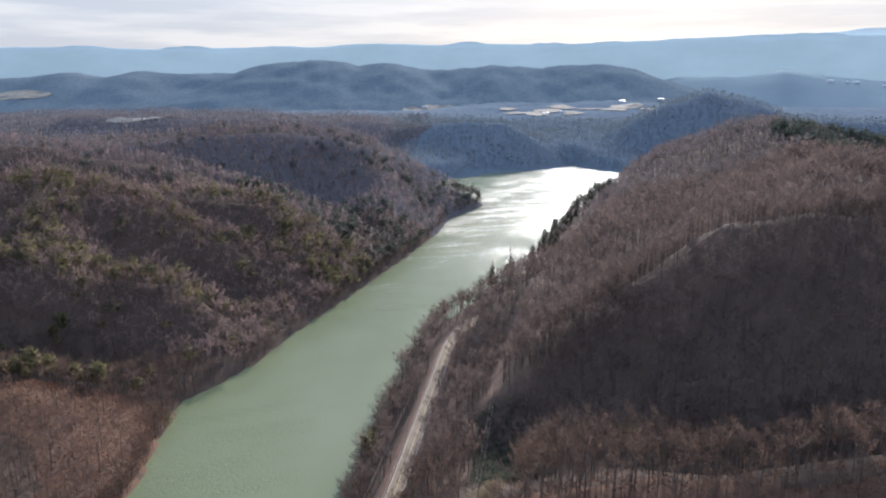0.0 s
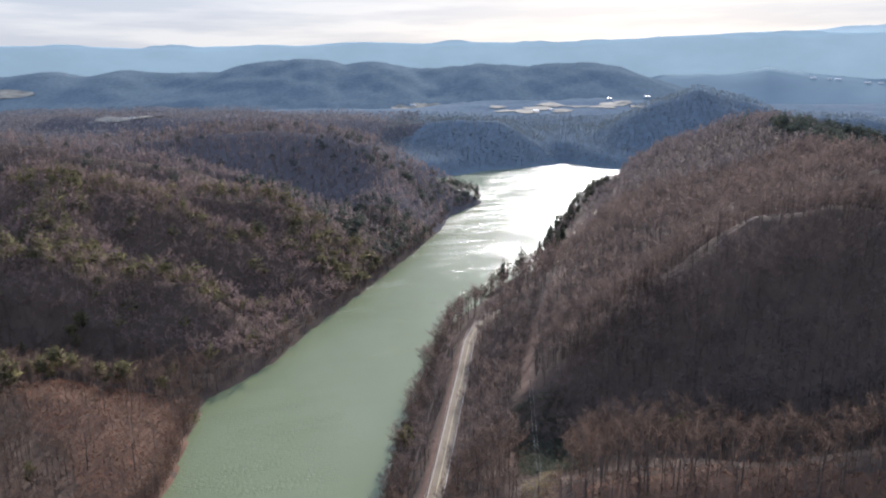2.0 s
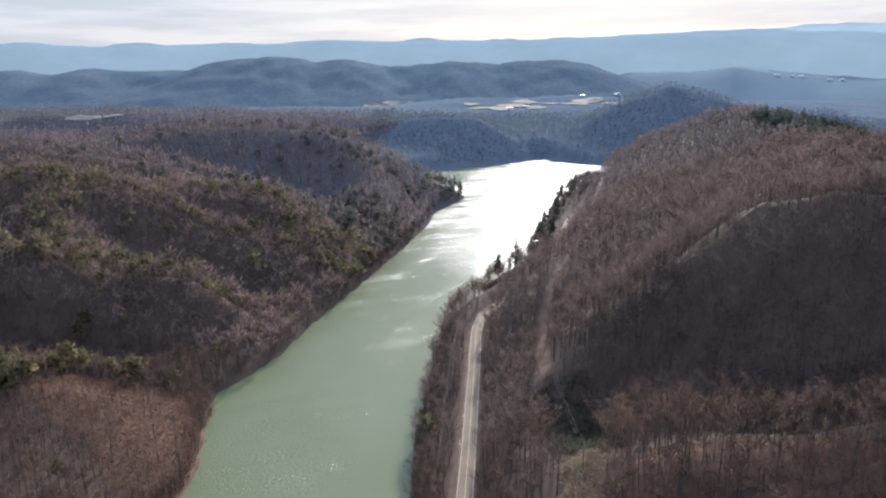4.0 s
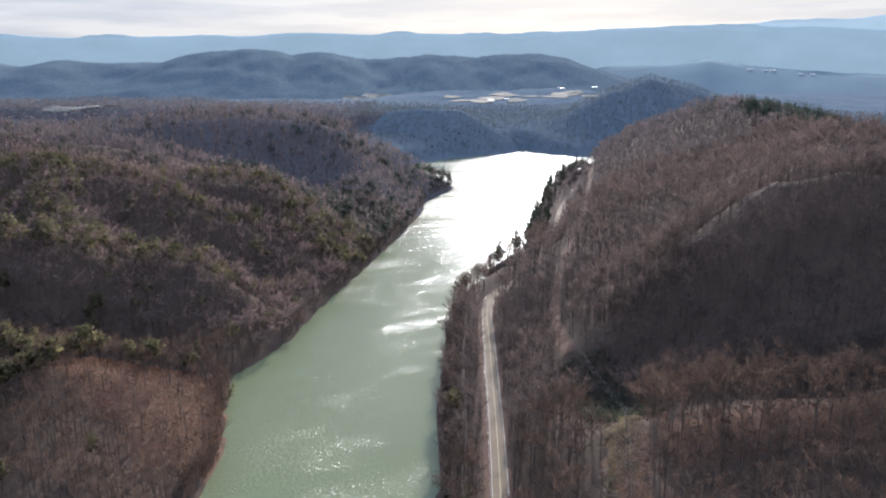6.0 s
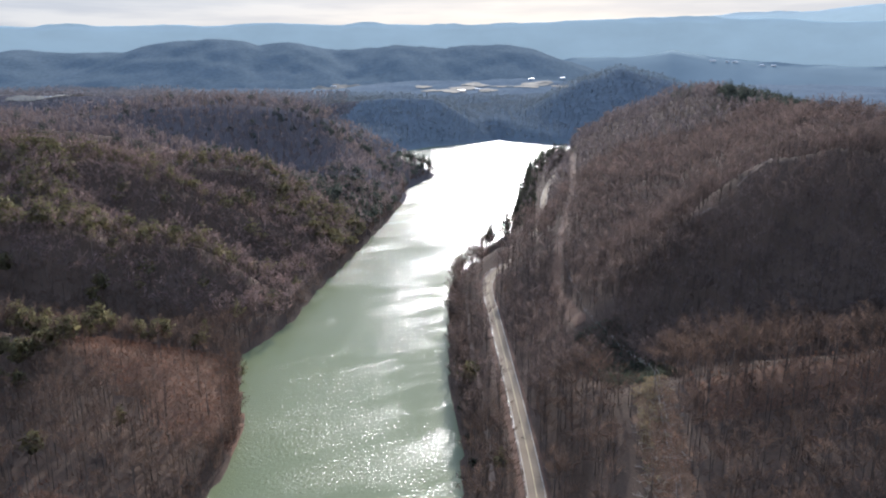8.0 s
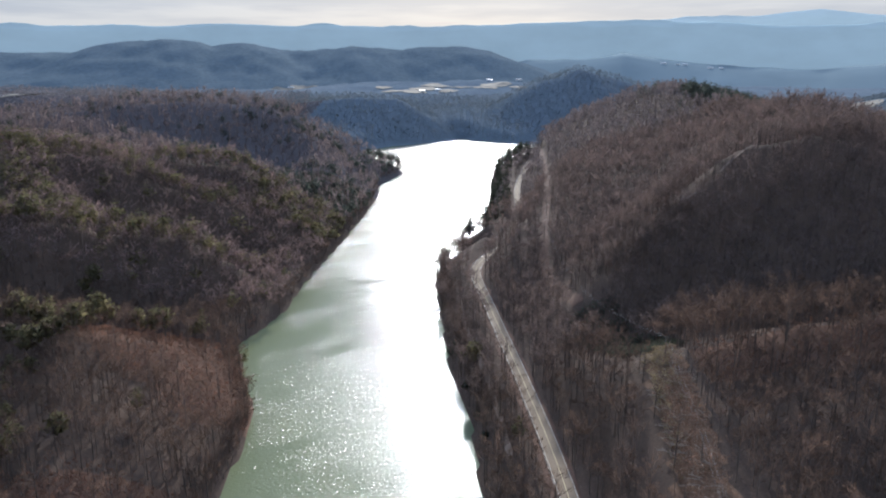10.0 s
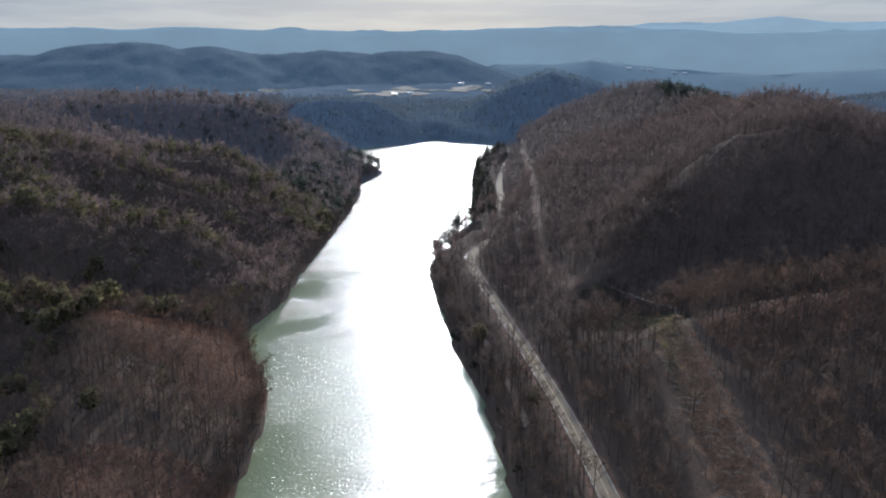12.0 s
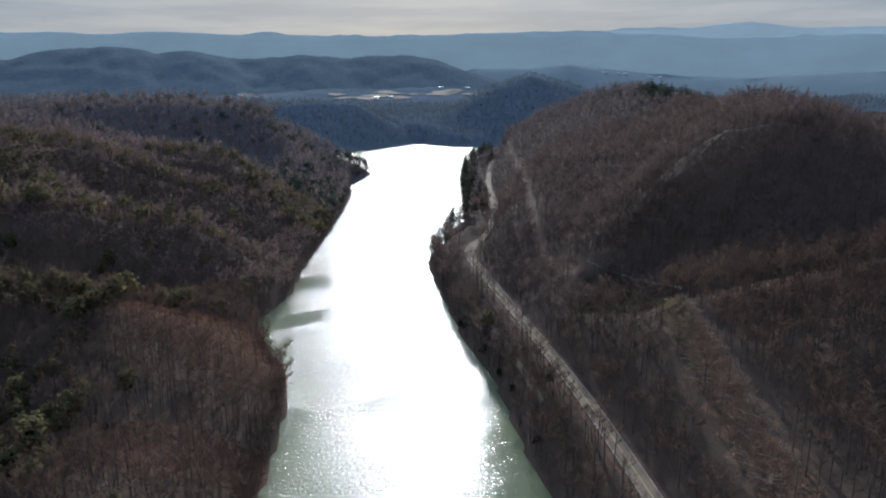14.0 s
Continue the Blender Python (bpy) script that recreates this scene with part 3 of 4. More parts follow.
def bare_tree(rng, height=18.0, limbs=7, twigs=70, width=0.14, sides=5, spread=0.24, reach=(0.07, 0.17)):
    """A leafless broadleaf tree: trunk, limbs and a haze of twigs."""
    s = Shape()
    bend = rng.normal(0, 0.02, 2) * height
    fork = np.array([bend[0], bend[1], height * 0.62])
    s.add(cone_tris((0, 0, -1.0), fork, 0.011 * height + 0.06, 0.008 * height, sides), 0)
    tip = np.array([bend[0] * 1.6, bend[1] * 1.6, height * 0.97])
    s.add(cone_tris(fork, tip, 0.008 * height, 0.02, 3), 0)
    sticks = [(fork, tip)]
    for k in range(limbs):
        h = rng.uniform(0.36, 0.8)
        a = k * 2.4 + rng.uniform(-0.5, 0.5)
        base = np.array([bend[0] * h * 1.5, bend[1] * h * 1.5, h * height])
        out = spread * height * rng.uniform(0.7, 1.15) * (1.15 - 0.6 * abs(h - 0.55))
        end = base + np.array([np.cos(a) * out, np.sin(a) * out, height * rng.uniform(0.12, 0.3)])
        end[2] = min(end[2], height * 1.0)
        s.add(cone_tris(base, end, 0.0055 * height, 0.015, 3), 0)
        sticks.append((base, end))
    v, f = [], []
    for k in range(twigs):
        a, b = sticks[rng.integers(len(sticks))]
        t = rng.uniform(0.25, 1.0)
        p = a + (b - a) * t + rng.normal(0, 0.028, 3) * height
        d = (b - a) / np.linalg.norm(b - a) + rng.normal(0, 0.75, 3) + np.array([0, 0, 0.3])
        d /= np.linalg.norm(d)
        q = p + d * height * rng.uniform(*reach)
        side = np.cross(d, rng.normal(0, 1, 3))
        side *= width * rng.uniform(0.6, 1.4) / (np.linalg.norm(side) + 1e-9)
        v += [p - side * 0.5, p + side * 0.5, q]
        f.append((3 * k, 3 * k + 1, 3 * k + 2))
    middle = np.array([bend[0] * 1.2, bend[1] * 1.2, height * 0.6])
    s.add((v, f, puff(v, middle, spread * height, 0.42 * height, 0.75)), 1)
    return s.arrays()


def far_tree(rng, height, sprays=11):
    """A leafless tree of the far hills: trunk and a broad, open crown."""
    s = Shape()
    s.add(cone_tris((0, 0, -1.0), (0, 0, height * 0.8), 0.3, 0.1, 3), 0)
    v, f = [], []
    for k in range(sprays):
        a, h = k * 2.4, rng.uniform(0.4, 0.95)
        r = 0.36 * height * (1.15 - h) * rng.uniform(0.5, 1.3) + 0.4
        p = np.array([np.cos(a) * r, np.sin(a) * r, h * height])
        e, g = rng.normal(0, 1, 3), rng.normal(0, 1, 3)
        e, g = e * 2.1 / np.linalg.norm(e), g * 1.5 / np.linalg.norm(g)
        v += [p - e, p + g, p + e]
        f.append((3 * k, 3 * k + 1, 3 * k + 2))
    s.add((v, f, puff(v, np.array([0, 0, height * 0.5]), 0.5 * height, 0.5 * height, 1.6)), 1)
    return s.arrays()


def pine_tree(rng, height=20.0, whorls=9, per=6, sides=5, low=0.3, spread=0.17, power=1.2, tufts=5, tuft=(0.15, 0.3)):
    """A pine: straight trunk and ragged whorls of boughs, each a spray of needle tufts."""
    s = Shape()
    s.add(cone_tris((0, 0, -1.0), (0, 0, height * 0.97), 0.011 * height + 0.05, 0.03, sides), 0)
    v, f = [], []
    for k in range(whorls):
        u = (k + rng.uniform(0, 0.7)) / whorls
        h = low + (1 - low) * u
        bough = spread * height * (1.08 - u**power) * (0.65 + 0.35 * min(1, u * 4)) * rng.uniform(0.75, 1.2)
        for j in range(per):
            a = j * 2 * np.pi / per + k * 0.9 + rng.uniform(-0.4, 0.4)
            r = bough * rng.uniform(0.55, 1.25)
            d = np.array([np.cos(a), np.sin(a), rng.uniform(-0.1, 0.4)])
            base = np.array([0, 0, h * height])
            for q in range(tufts):
                c = base + d * r * (0.25 + 0.8 * (q + rng.uniform(0, 1)) / tufts) + rng.normal(0, 0.13, 3) * r
                e = rng.normal(0, 1, 3) * np.array([1, 1, 0.55])
                e *= r * rng.uniform(*tuft) / np.linalg.norm(e)
                g = np.cross(e, rng.normal(0, 1, 3))
                g *= 0.75 * np.linalg.norm(e) / (np.linalg.norm(g) + 1e-9)
                n = len(v)
                v += [c - e * 0.6 - g, c - e * 0.6 + g, c + e]
                f.append((n, n + 1, n + 2))
    s.add((v, f, puff(v, np.array([0, 0, height * (0.45 + 0.4 * low)]), spread * height, 0.5 * height, 1.2)), 1)
    return s.arrays()


def road_gap(px, py):
    """True off the road and its verges; the verge on the river side is the wider one."""
    line = np.array(ROAD_LINE)
    side = px - np.interp(py, line[:, 1], line[:, 0])
    return line_distance(px, py, ROAD_LINE) > np.where(side < 0, np.where(py < 535, 7.0, 4.4), np.where(py < 535, 5.0, 4.2))


def scatter(x0, x1, y0, y1, step, seed, keep=0.93, young=0.09):
    """Jittered places for trees on a stretch of the plan, off the water, road, fields and cleared strips."""
    rng = np.random.default_rng(seed)
    xs, ys = np.meshgrid(np.arange(x0, x1, step), np.arange(y0, y1, step))
    xs = xs.ravel() + rng.uniform(-0.48, 0.48, xs.size) * step
    ys = ys.ravel() + rng.uniform(-0.48, 0.48, ys.size) * step
    thin = keep + (young - keep) * openness(xs, ys)
    bend = (ys > 535) & (ys < 670) & (xs > 55) & (xs < np.interp(ys, [p[1] for p in ROAD_LINE], [p[0] for p in ROAD_LINE]))
    thin = np.where(bend, thin * 0.12, thin)  # the point below the bend is nearly open
    strip = (ys > 690) & (ys < 1170) & (xs > 120)
    thin[strip] *= np.where(line_distance(xs[strip], ys[strip], RIGHT_SHORE) < 30, 0.35, 1.0)  # pines take over on the rocky shore
    ok = rng.random(xs.size) < thin
    xs, ys = xs[ok], ys[ok]
    ok = (shore_distance(xs, ys) > 0.8) & road_gap(xs, ys) & ~in_cut(xs, ys) & ((line_distance(xs, ys + 2.5, LIT_CREST) > 3.2) & (line_distance(xs, ys + 1.5, LIT_CREST_HOOK) > 2.0)) & ~in_ellipses(xs, ys, FIELDS)
    ok &= (xs > np.minimum(129 - 0.69 * ys, -70 - 0.32 * ys) - 25) & (xs < np.maximum(88 + 0.55 * ys, -42 + 1.02 * ys) + 25)
    return xs[ok], ys[ok], rng


def plant(name, shapes, xs, ys, rng, mats, label, size=(0.75, 1.2), sink=0.0):
    """Joins one tree on every place given into one mesh."""
    zs = land(xs, ys)
    pick = rng.integers(0, len(shapes), len(xs))
    V, F, M, base = [], [], [], 0
    K = []
    for k, (v, f, m, nrm) in enumerate(shapes):
        here = np.where(pick == k)[0]
        if not len(here):
            continue
        a = rng.uniform(0, 2 * np.pi, len(here))
        sc = rng.uniform(*size, len(here))
        c, s_ = np.cos(a)[:, None], np.sin(a)[:, None]
        X = (v[:, 0] * c - v[:, 1] * s_) * sc[:, None] + xs[here][:, None]
        Y = (v[:, 0] * s_ + v[:, 1] * c) * sc[:, None] + ys[here][:, None]
        Z = v[:, 2] * sc[:, None] * rng.uniform(0.88, 1.12, len(here))[:, None] + zs[here][:, None] - sink
        V.append(np.stack([X, Y, Z], -1).reshape(-1, 3))
        F.append((f[None] + (np.arange(len(here)) * len(v))[:, None, None] + base).reshape(-1, 3))
        K.append(np.stack([nrm[:, 0] * c - nrm[:, 1] * s_, nrm[:, 0] * s_ + nrm[:, 1] * c, np.broadcast_to(nrm[:, 2], X.shape)], -1).reshape(-1, 3))
        M.append(np.tile(m, len(here)))
        base += len(here) * len(v)
    ob = mesh_object(name, np.concatenate(V), np.concatenate(F), mats, np.concatenate(M), normals=np.concatenate(K))
    return tagged(ob, label, "woods", kind="stuff")


BARE, GREY, PALE, PINE, FARBARE = [M_BARK, M_TWIG], [M_BARK, M_WESTHAZETWIG], [M_BARK, M_FAREASTHAZETWIG], [M_BARK, M_PINE], [M_FARTWIG, M_FARTWIG]
shape_rng = np.random.default_rng(7)
BARE_NEAR = [bare_tree(shape_rng, h, 6, 156, 0.165, 4, 0.24, (0.05, 0.13)) for h in (15, 17, 19, 21, 18, 16)]
BARE_MID = [bare_tree(shape_rng, h, 4, 73, 0.285, 3, 0.27, (0.07, 0.15)) for h in (15, 17, 19, 18)]
BARE_LOW = [bare_tree(shape_rng, h, 2, 38, 0.58, 3, 0.3, (0.08, 0.18)) for h in (15, 17, 18)]
BARE_FAR = [far_tree(shape_rng, h) for h in (13, 15, 14)]
PINE_NEAR = [pine_tree(shape_rng, h, 8, 7, 5, 0.42, 0.2, 2.6, 8) for h in (16, 18, 20)]
PINE_MID = [pine_tree(shape_rng, h, 6, 6, 3, 0.4, 0.22, 2.4, 5) for h in (16, 19)]
PINE_PATCHES = [(-185, 366, 52, 22, 0.45), (-150, 330, 16, 26, 0.35), (-155, 250, 24, 50, 0.4), (-205, 300, 40, 40, 0.3), (-190, 522, 70, 26, 0.4), (-118, 530, 34, 18, 0.5), (-85, 575, 30, 26, 0.15), (-40, 700, 60, 60, 0.4),
                (5, 810, 45, 80, 0.45), (-105, 720, 80, 40, 0.4), (-250, 660, 60, 40, 0.35), (565, 910, 140, 88, 0.95), (445, 780, 60, 84, 0.95), (436, 655, 36, 66, 0.95), (82, 1105, 45, 45, 0.6), (40, 1000, 30, 60, 0.4), (-20, 1025, 90, 30, 0.3), (-90, 850, 90, 40, 0.35)]


def pine_share(xs, ys):
    """How many of the trees are pines: in patches on some ridges."""
    share = np.where(xs < 60, np.where(ys < 335, 0.015, 0.04), np.where(ys < 300, 0.01, 0.0))
    n = 1 + 0.6 * fbm(xs, ys, 40, 3, 41)
    for x, y, rx, ry, p in PINE_PATCHES:
        share = np.maximum(share, np.where(((xs - x) / rx) ** 2 + ((ys - y) / ry) ** 2 < n, p, 0))
    # along the crests west of the river
    for line, slope, round_ in CRESTS_LEFT[:7]:
        near = line_distance(xs, ys - 4, [c[:2] for c in line]) < 13 * n
        share = np.maximum(share, np.where(near & (ys > 335) & (xs < -88), 0.38, 0))
    return np.where(openness(xs, ys) > 0.4, 0, share)


def woods(x0, x1, y0, y1, step, seed, bare, pine, label, size=(0.8, 1.25), mats=None, pine_mats=None):
    xs, ys, rng = scatter(x0, x1, y0, y1, step, seed)
    green = rng.random(len(xs)) < (pine_share(xs, ys) if pine else 0)
    plant("bare_woods", bare, xs[~green], ys[~green], rng, mats or BARE, label, size)
    if green.any():
        plant("pine_woods", pine, xs[green], ys[green], rng, pine_mats or PINE, "olive-green pines scattered through the bare woods", size)


woods(-300, 30, 170, 460, 5.2, 1, BARE_NEAR, PINE_NEAR, "leafless grey-brown broadleaf woods on the west bank", (0.7, 1.1))
woods(20, 300, 105, 300, 5.2, 2, BARE_NEAR, PINE_NEAR, "leafless grey-brown broadleaf woods on the east bank", (0.7, 1.1))
woods(-300, -100, -60, 170, 10.5, 15, BARE_LOW, None, "leafless woods on the slopes upstream west of the river", (0.7, 1.1))
woods(40, 300, -60, 105, 10.5, 16, BARE_LOW, None, "leafless woods on the slopes upstream east of the river", (0.7, 1.1))
# same woods farther off, in twigs paled for haze
woods(20, 380, 300, 460, 5.2, 12, BARE_NEAR, PINE_NEAR, "leafless grey-brown woods on the flank of the great hill", (0.7, 1.1), [M_BARK, M_EASTHAZETWIG])
SAPLING = [bare_tree(shape_rng, h, 3, 26, 0.16, 3, 0.2) for h in (8, 10, 12)]
sx, sy, srng = scatter(-155, -40, 170, 412, 2.1, 8, 0.93, 0.16)
young = openness(sx, sy) > 0.4
plant("sapling_thicket", SAPLING, sx[young], sy[young], srng, [M_BARK, M_REDTWIG], "thin leafless saplings standing in red leaf litter", (0.5, 1.1))
BRUSH = [bare_tree(shape_rng, h, 2, 13, 0.34, 3, 0.5, (0.2, 0.5)) for h in (1.8, 2.4, 3.0)]
ux, uy, urng = scatter(-152, -40, 205, 412, 1.45, 18, 0.0, 0.95)
vx, vy, _ = scatter(-150, -60, 330, 412, 1.6, 38, 0.9, 0.9)
top = (line_distance(vx, vy, [c[:2] for c in CRESTS_LEFT[0][0]]) < 6) & (vx > -150)
ex, ey, _ = scatter(116, 300, 200, 262, 2.0, 48, 0.8, 0.8)
over = line_distance(ex, ey + 8, [c[:2] for c in CRESTS_RIGHT[0][0]]) < 12
ux, uy = np.concatenate([ux, vx[top], ex[over]]), np.concatenate([uy, vy[top], ey[over]])
plant("litter_brush", BRUSH, ux, uy, urng, [M_STICK, M_REDTWIG], "knee-high to head-high rust-brown brush on the open slope", (0.35, 1.0))
jx, jy, jrng = scatter(-300, -40, 340, 720, 3.3, 68, 0.9, 0.0)
brow = np.minimum.reduce([line_distance(jx, jy, [c[:2] for c in CRESTS_LEFT[q][0]]) for q in (3, 4, 5)]) < 13
plant("brow_thicket", SAPLING, jx[brow], jy[brow], jrng, [M_BARK, M_WESTHAZETWIG], "saplings under the trees along the western crests, paled mauve for haze", (0.5, 1.05))
kx, ky, krng = scatter(130, 420, 350, 480, 2.3, 58, 0.9, 0.9)
crest = [c[:2] for c in CRESTS_RIGHT[3][0]]
shut = (line_distance(kx, ky, crest) < 15) & ((kx < 182) | (kx > 262))
plant("crest_thicket", SAPLING, kx[shut], ky[shut], krng, [M_BARK, M_TWIG], "grey-brown saplings under the trees along the crest", (0.5, 1.1))
bx, by, brng = scatter(-130, -30, 170, 460, 1.8, 28, 0.75, 0.75)
edge = (shore_distance(bx, by) < 7) & (bx < 0)
fx, fy, frng = scatter(20, 110, 190, 600, 2.2, 78, 0.7, 0.7)
fringe = shore_distance(fx, fy) < 3.5 + 2.5 * fbm(fx, fy, 16, 2, 17)
plant("bank_thicket", SAPLING, fx[fringe], fy[fringe], frng, [M_BARK, M_TWIG], "leafless shrubs and saplings leaning over the water below the road", (0.3, 0.75))
plant("bank_thicket", SAPLING, bx[edge], by[edge], brng, [M_BARK, M_REDTWIG], "thin leafless shrubs and saplings crowding the river bank", (0.35, 0.8))
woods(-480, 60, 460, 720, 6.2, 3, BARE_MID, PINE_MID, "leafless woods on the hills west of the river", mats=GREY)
woods(40, 700, 460, 720, 6.2, 4, BARE_MID, PINE_MID, "leafless woods on the hill east of the river", mats=[M_BARK, M_EASTHAZETWIG], pine_mats=[M_BARK, M_HAZEPINE])
# far woods in the haze-tinted twig and needle colours
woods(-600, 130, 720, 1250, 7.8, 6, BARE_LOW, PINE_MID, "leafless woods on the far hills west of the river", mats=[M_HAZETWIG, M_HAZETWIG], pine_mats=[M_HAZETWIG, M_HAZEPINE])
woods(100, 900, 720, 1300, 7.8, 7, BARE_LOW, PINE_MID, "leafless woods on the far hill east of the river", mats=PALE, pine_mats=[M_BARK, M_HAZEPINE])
woods(-100, 1500, 1400, 2150, 10.0, 5, BARE_FAR, None, "leafless woods on the hills behind the lake, tinted blue-grey for haze", (0.7, 1.15), FARBARE)
woods(-1300, -40, 1400, 2150, 10.5, 9, BARE_FAR, None, "leafless woods on the far western hills, twigs tinted with mist", (0.7, 1.15), [M_MISTTWIG, M_MISTTWIG])


# ---------------------------------------------------------------- road
def smooth_line(line, step=4.0):
    """Even steps along a line with its corners rounded."""
    p = np.array(line, float)
    for _ in range(3):
        q = np.empty((2 * len(p) - 2, 2))
        q[0::2], q[1::2] = 0.75 * p[:-1] + 0.25 * p[1:], 0.25 * p[:-1] + 0.75 * p[1:]
        p = np.vstack([p[:1], q, p[-1:]])
    s = np.concatenate([[0], np.cumsum(np.hypot(*np.diff(p, axis=0).T))])
    t = np.arange(0, s[-1], step)
    return np.stack([np.interp(t, s, p[:, 0]), np.interp(t, s, p[:, 1])], -1)


def ribbon(name, line, lo, hi, z, mat, parent=None, thick=0.1):
    """A strip along a line between two offsets to its right."""
    d = np.gradient(line, axis=0)
    d /= np.linalg.norm(d, axis=1)[:, None]
    nrm = np.stack([d[:, 1], -d[:, 0]], -1)
    a, b = line + nrm * lo, line + nrm * hi
    n = len(line)
    zz = np.full(n, z)
    v = np.concatenate([np.column_stack([a, zz]), np.column_stack([b, zz]), np.column_stack([b, zz - thick]), np.column_stack([a, zz - thick])])
    f = []
    for k in range(n - 1):
        for r in range(4):
            s = (r + 1) % 4
            f.append((r * n + k, r * n + k + 1, s * n + k + 1, s * n + k))
    return mesh_object(name, v, np.array(f)[:, ::-1], [mat], parent=parent)


road_pts = smooth_line(ROAD_LINE, 4.0)
road = ribbon("road", road_pts, -3.55, 3.55, ROAD_Z + 0.06, M_ROAD, thick=0.3)
tagged(road, "narrow two-lane asphalt road along the wooded bank", "road", kind="structure")
for name, lo, hi, mat in (("edge_line", -3.2, -3.04, M_WHITE), ("edge_line", 3.04, 3.2, M_WHITE), ("centre_line", -0.13, 0.13, M_YELLOW)):
    ribbon(name, road_pts, lo, hi, ROAD_Z + 0.066, mat, road, 0.004)


# ---------------------------------------------------------------- verges and the painted sunlit strip on the crest
def offset_line(line, o):
    d = np.gradient(line, axis=0)
    d /= np.linalg.norm(d, axis=1)[:, None]
    return line + np.stack([d[:, 1], -d[:, 0]], -1) * o


def drape(name, line, width, lift, mat, label):
    """A strip that follows the ground."""
    d = np.gradient(line, axis=0)
    d /= np.linalg.norm(d, axis=1)[:, None]
    nrm = np.stack([d[:, 1], -d[:, 0]], -1)
    offs = np.array([-0.5, -0.25, 0, 0.25, 0.5]) * width
    rows = []
    for k, o in enumerate(offs):
        p = line + nrm * (o * (1 + 0.25 * hash_noise(np.arange(len(line)) * 0.7, np.full(len(line), k * 3.1), 9))[:, None])
        rows.append(np.column_stack([p, land(p[:, 0], p[:, 1]) + lift - 0.1 * abs(o)]))
    v = np.concatenate(rows)
    i = np.arange(len(v)).reshape(len(offs), -1)
    q = np.stack([i[:-1, :-1], i[1:, :-1], i[1:, 1:], i[:-1, 1:]], -1).reshape(-1, 4)
    return tagged(mesh_object(name, v, q, [mat], smooth=True), label, "track", kind="structure")


for side, lo in (("river", -4.9), ("hill", 4.3)):
    verge = offset_line(road_pts, lo)
    verge = verge[(verge[:, 1] > 60) & (verge[:, 1] < 548)]
    drape("verge", verge, 2.7 if side == "river" else 1.6, 0.16, M_EARTH, "strip of bare reddish earth beside the road")
cut_far = smooth_line([p for p in CUT_LINE if p[1] >= 345], 4.0)
drape("cleared_strip", cut_far[cut_far[:, 1] > 352], 6.0, 0.35, M_EARTH, "narrow cleared strip of reddish earth under the power line")
# sunlight on the crest, laid down as a pale strip
for line in (LIT_CREST, LIT_CREST_HOOK):
    drape("sunlit_strip", smooth_line(line, 1.5), 1.5, 0.35, M_PALESTRIP, "pale strip along the wooded crest, standing for sunlit ground")
drape("shore_track", smooth_line([(50, 255), (55, 300), (59, 345), (62, 400), (67, 455), (72, 500)], 3.0), 2.0, 0.5, M_PALESTRIP, "narrow pale footpath below the road")


# ---------------------------------------------------------------- guardrail on the river side of the road
def box(bm, x0, x1, y0, y1, z0, z1):
    r = bmesh.ops.create_cube(bm, size=1)
    for v in r["verts"]:
        v.co = Vector((x0 + (v.co.x + 0.5) * (x1 - x0), y0 + (v.co.y + 0.5) * (y1 - y0), z0 + (v.co.z + 0.5) * (z1 - z0)))
    return r["verts"]


def guardrail(y0, y1):
    run = offset_line(road_pts, -4.1)
    run = run[(run[:, 1] > y0) & (run[:, 1] < y1)]
    top = new("guardrail")
    top.location = (*run[0], ROAD_Z)
    tagged(top, "long galvanised guardrail along the river side of the road", "guardrail")
    # W-shaped beam
    prof = [(0.0, 0.42), (0.07, 0.50), (0.0, 0.58), (0.07, 0.66), (0.0, 0.74), (-0.02, 0.74), (0.05, 0.66), (-0.02, 0.58), (0.05, 0.50), (-0.02, 0.42)]
    n, k = len(run), len(prof)
    rel = run - run[0]
    d = np.gradient(run, axis=0)
    d /= np.linalg.norm(d, axis=1)[:, None]
    nrm = np.stack([d[:, 1], -d[:, 0]], -1)
    v = np.concatenate([np.column_stack([rel + nrm * (o + 0.12), np.full(n, z + 0.1)]) for o, z in prof])
    i = np.arange(n * k).reshape(k, n)
    j = np.roll(i, -1, 0)
    q = np.stack([i[:, :-1], j[:, :-1], j[:, 1:], i[:, 1:]], -1).reshape(-1, 4)
    mesh_object("rail", v, q, [M_STEEL], parent=top)
    bm = bmesh.new()
    box(bm, -0.08, 0.08, -0.08, 0.08, -0.6, 0.86)
    bmesh.ops.bevel(bm, geom=bm.edges[:], offset=0.015, segments=1, affect="EDGES")
    first = part("post", bm, M_POLE, top)
    for p in range(1, n):
        post = new("post", first.data)
        post.parent = top
        post.location = (*rel[p], 0)
    return top


guardrail(150, 548)


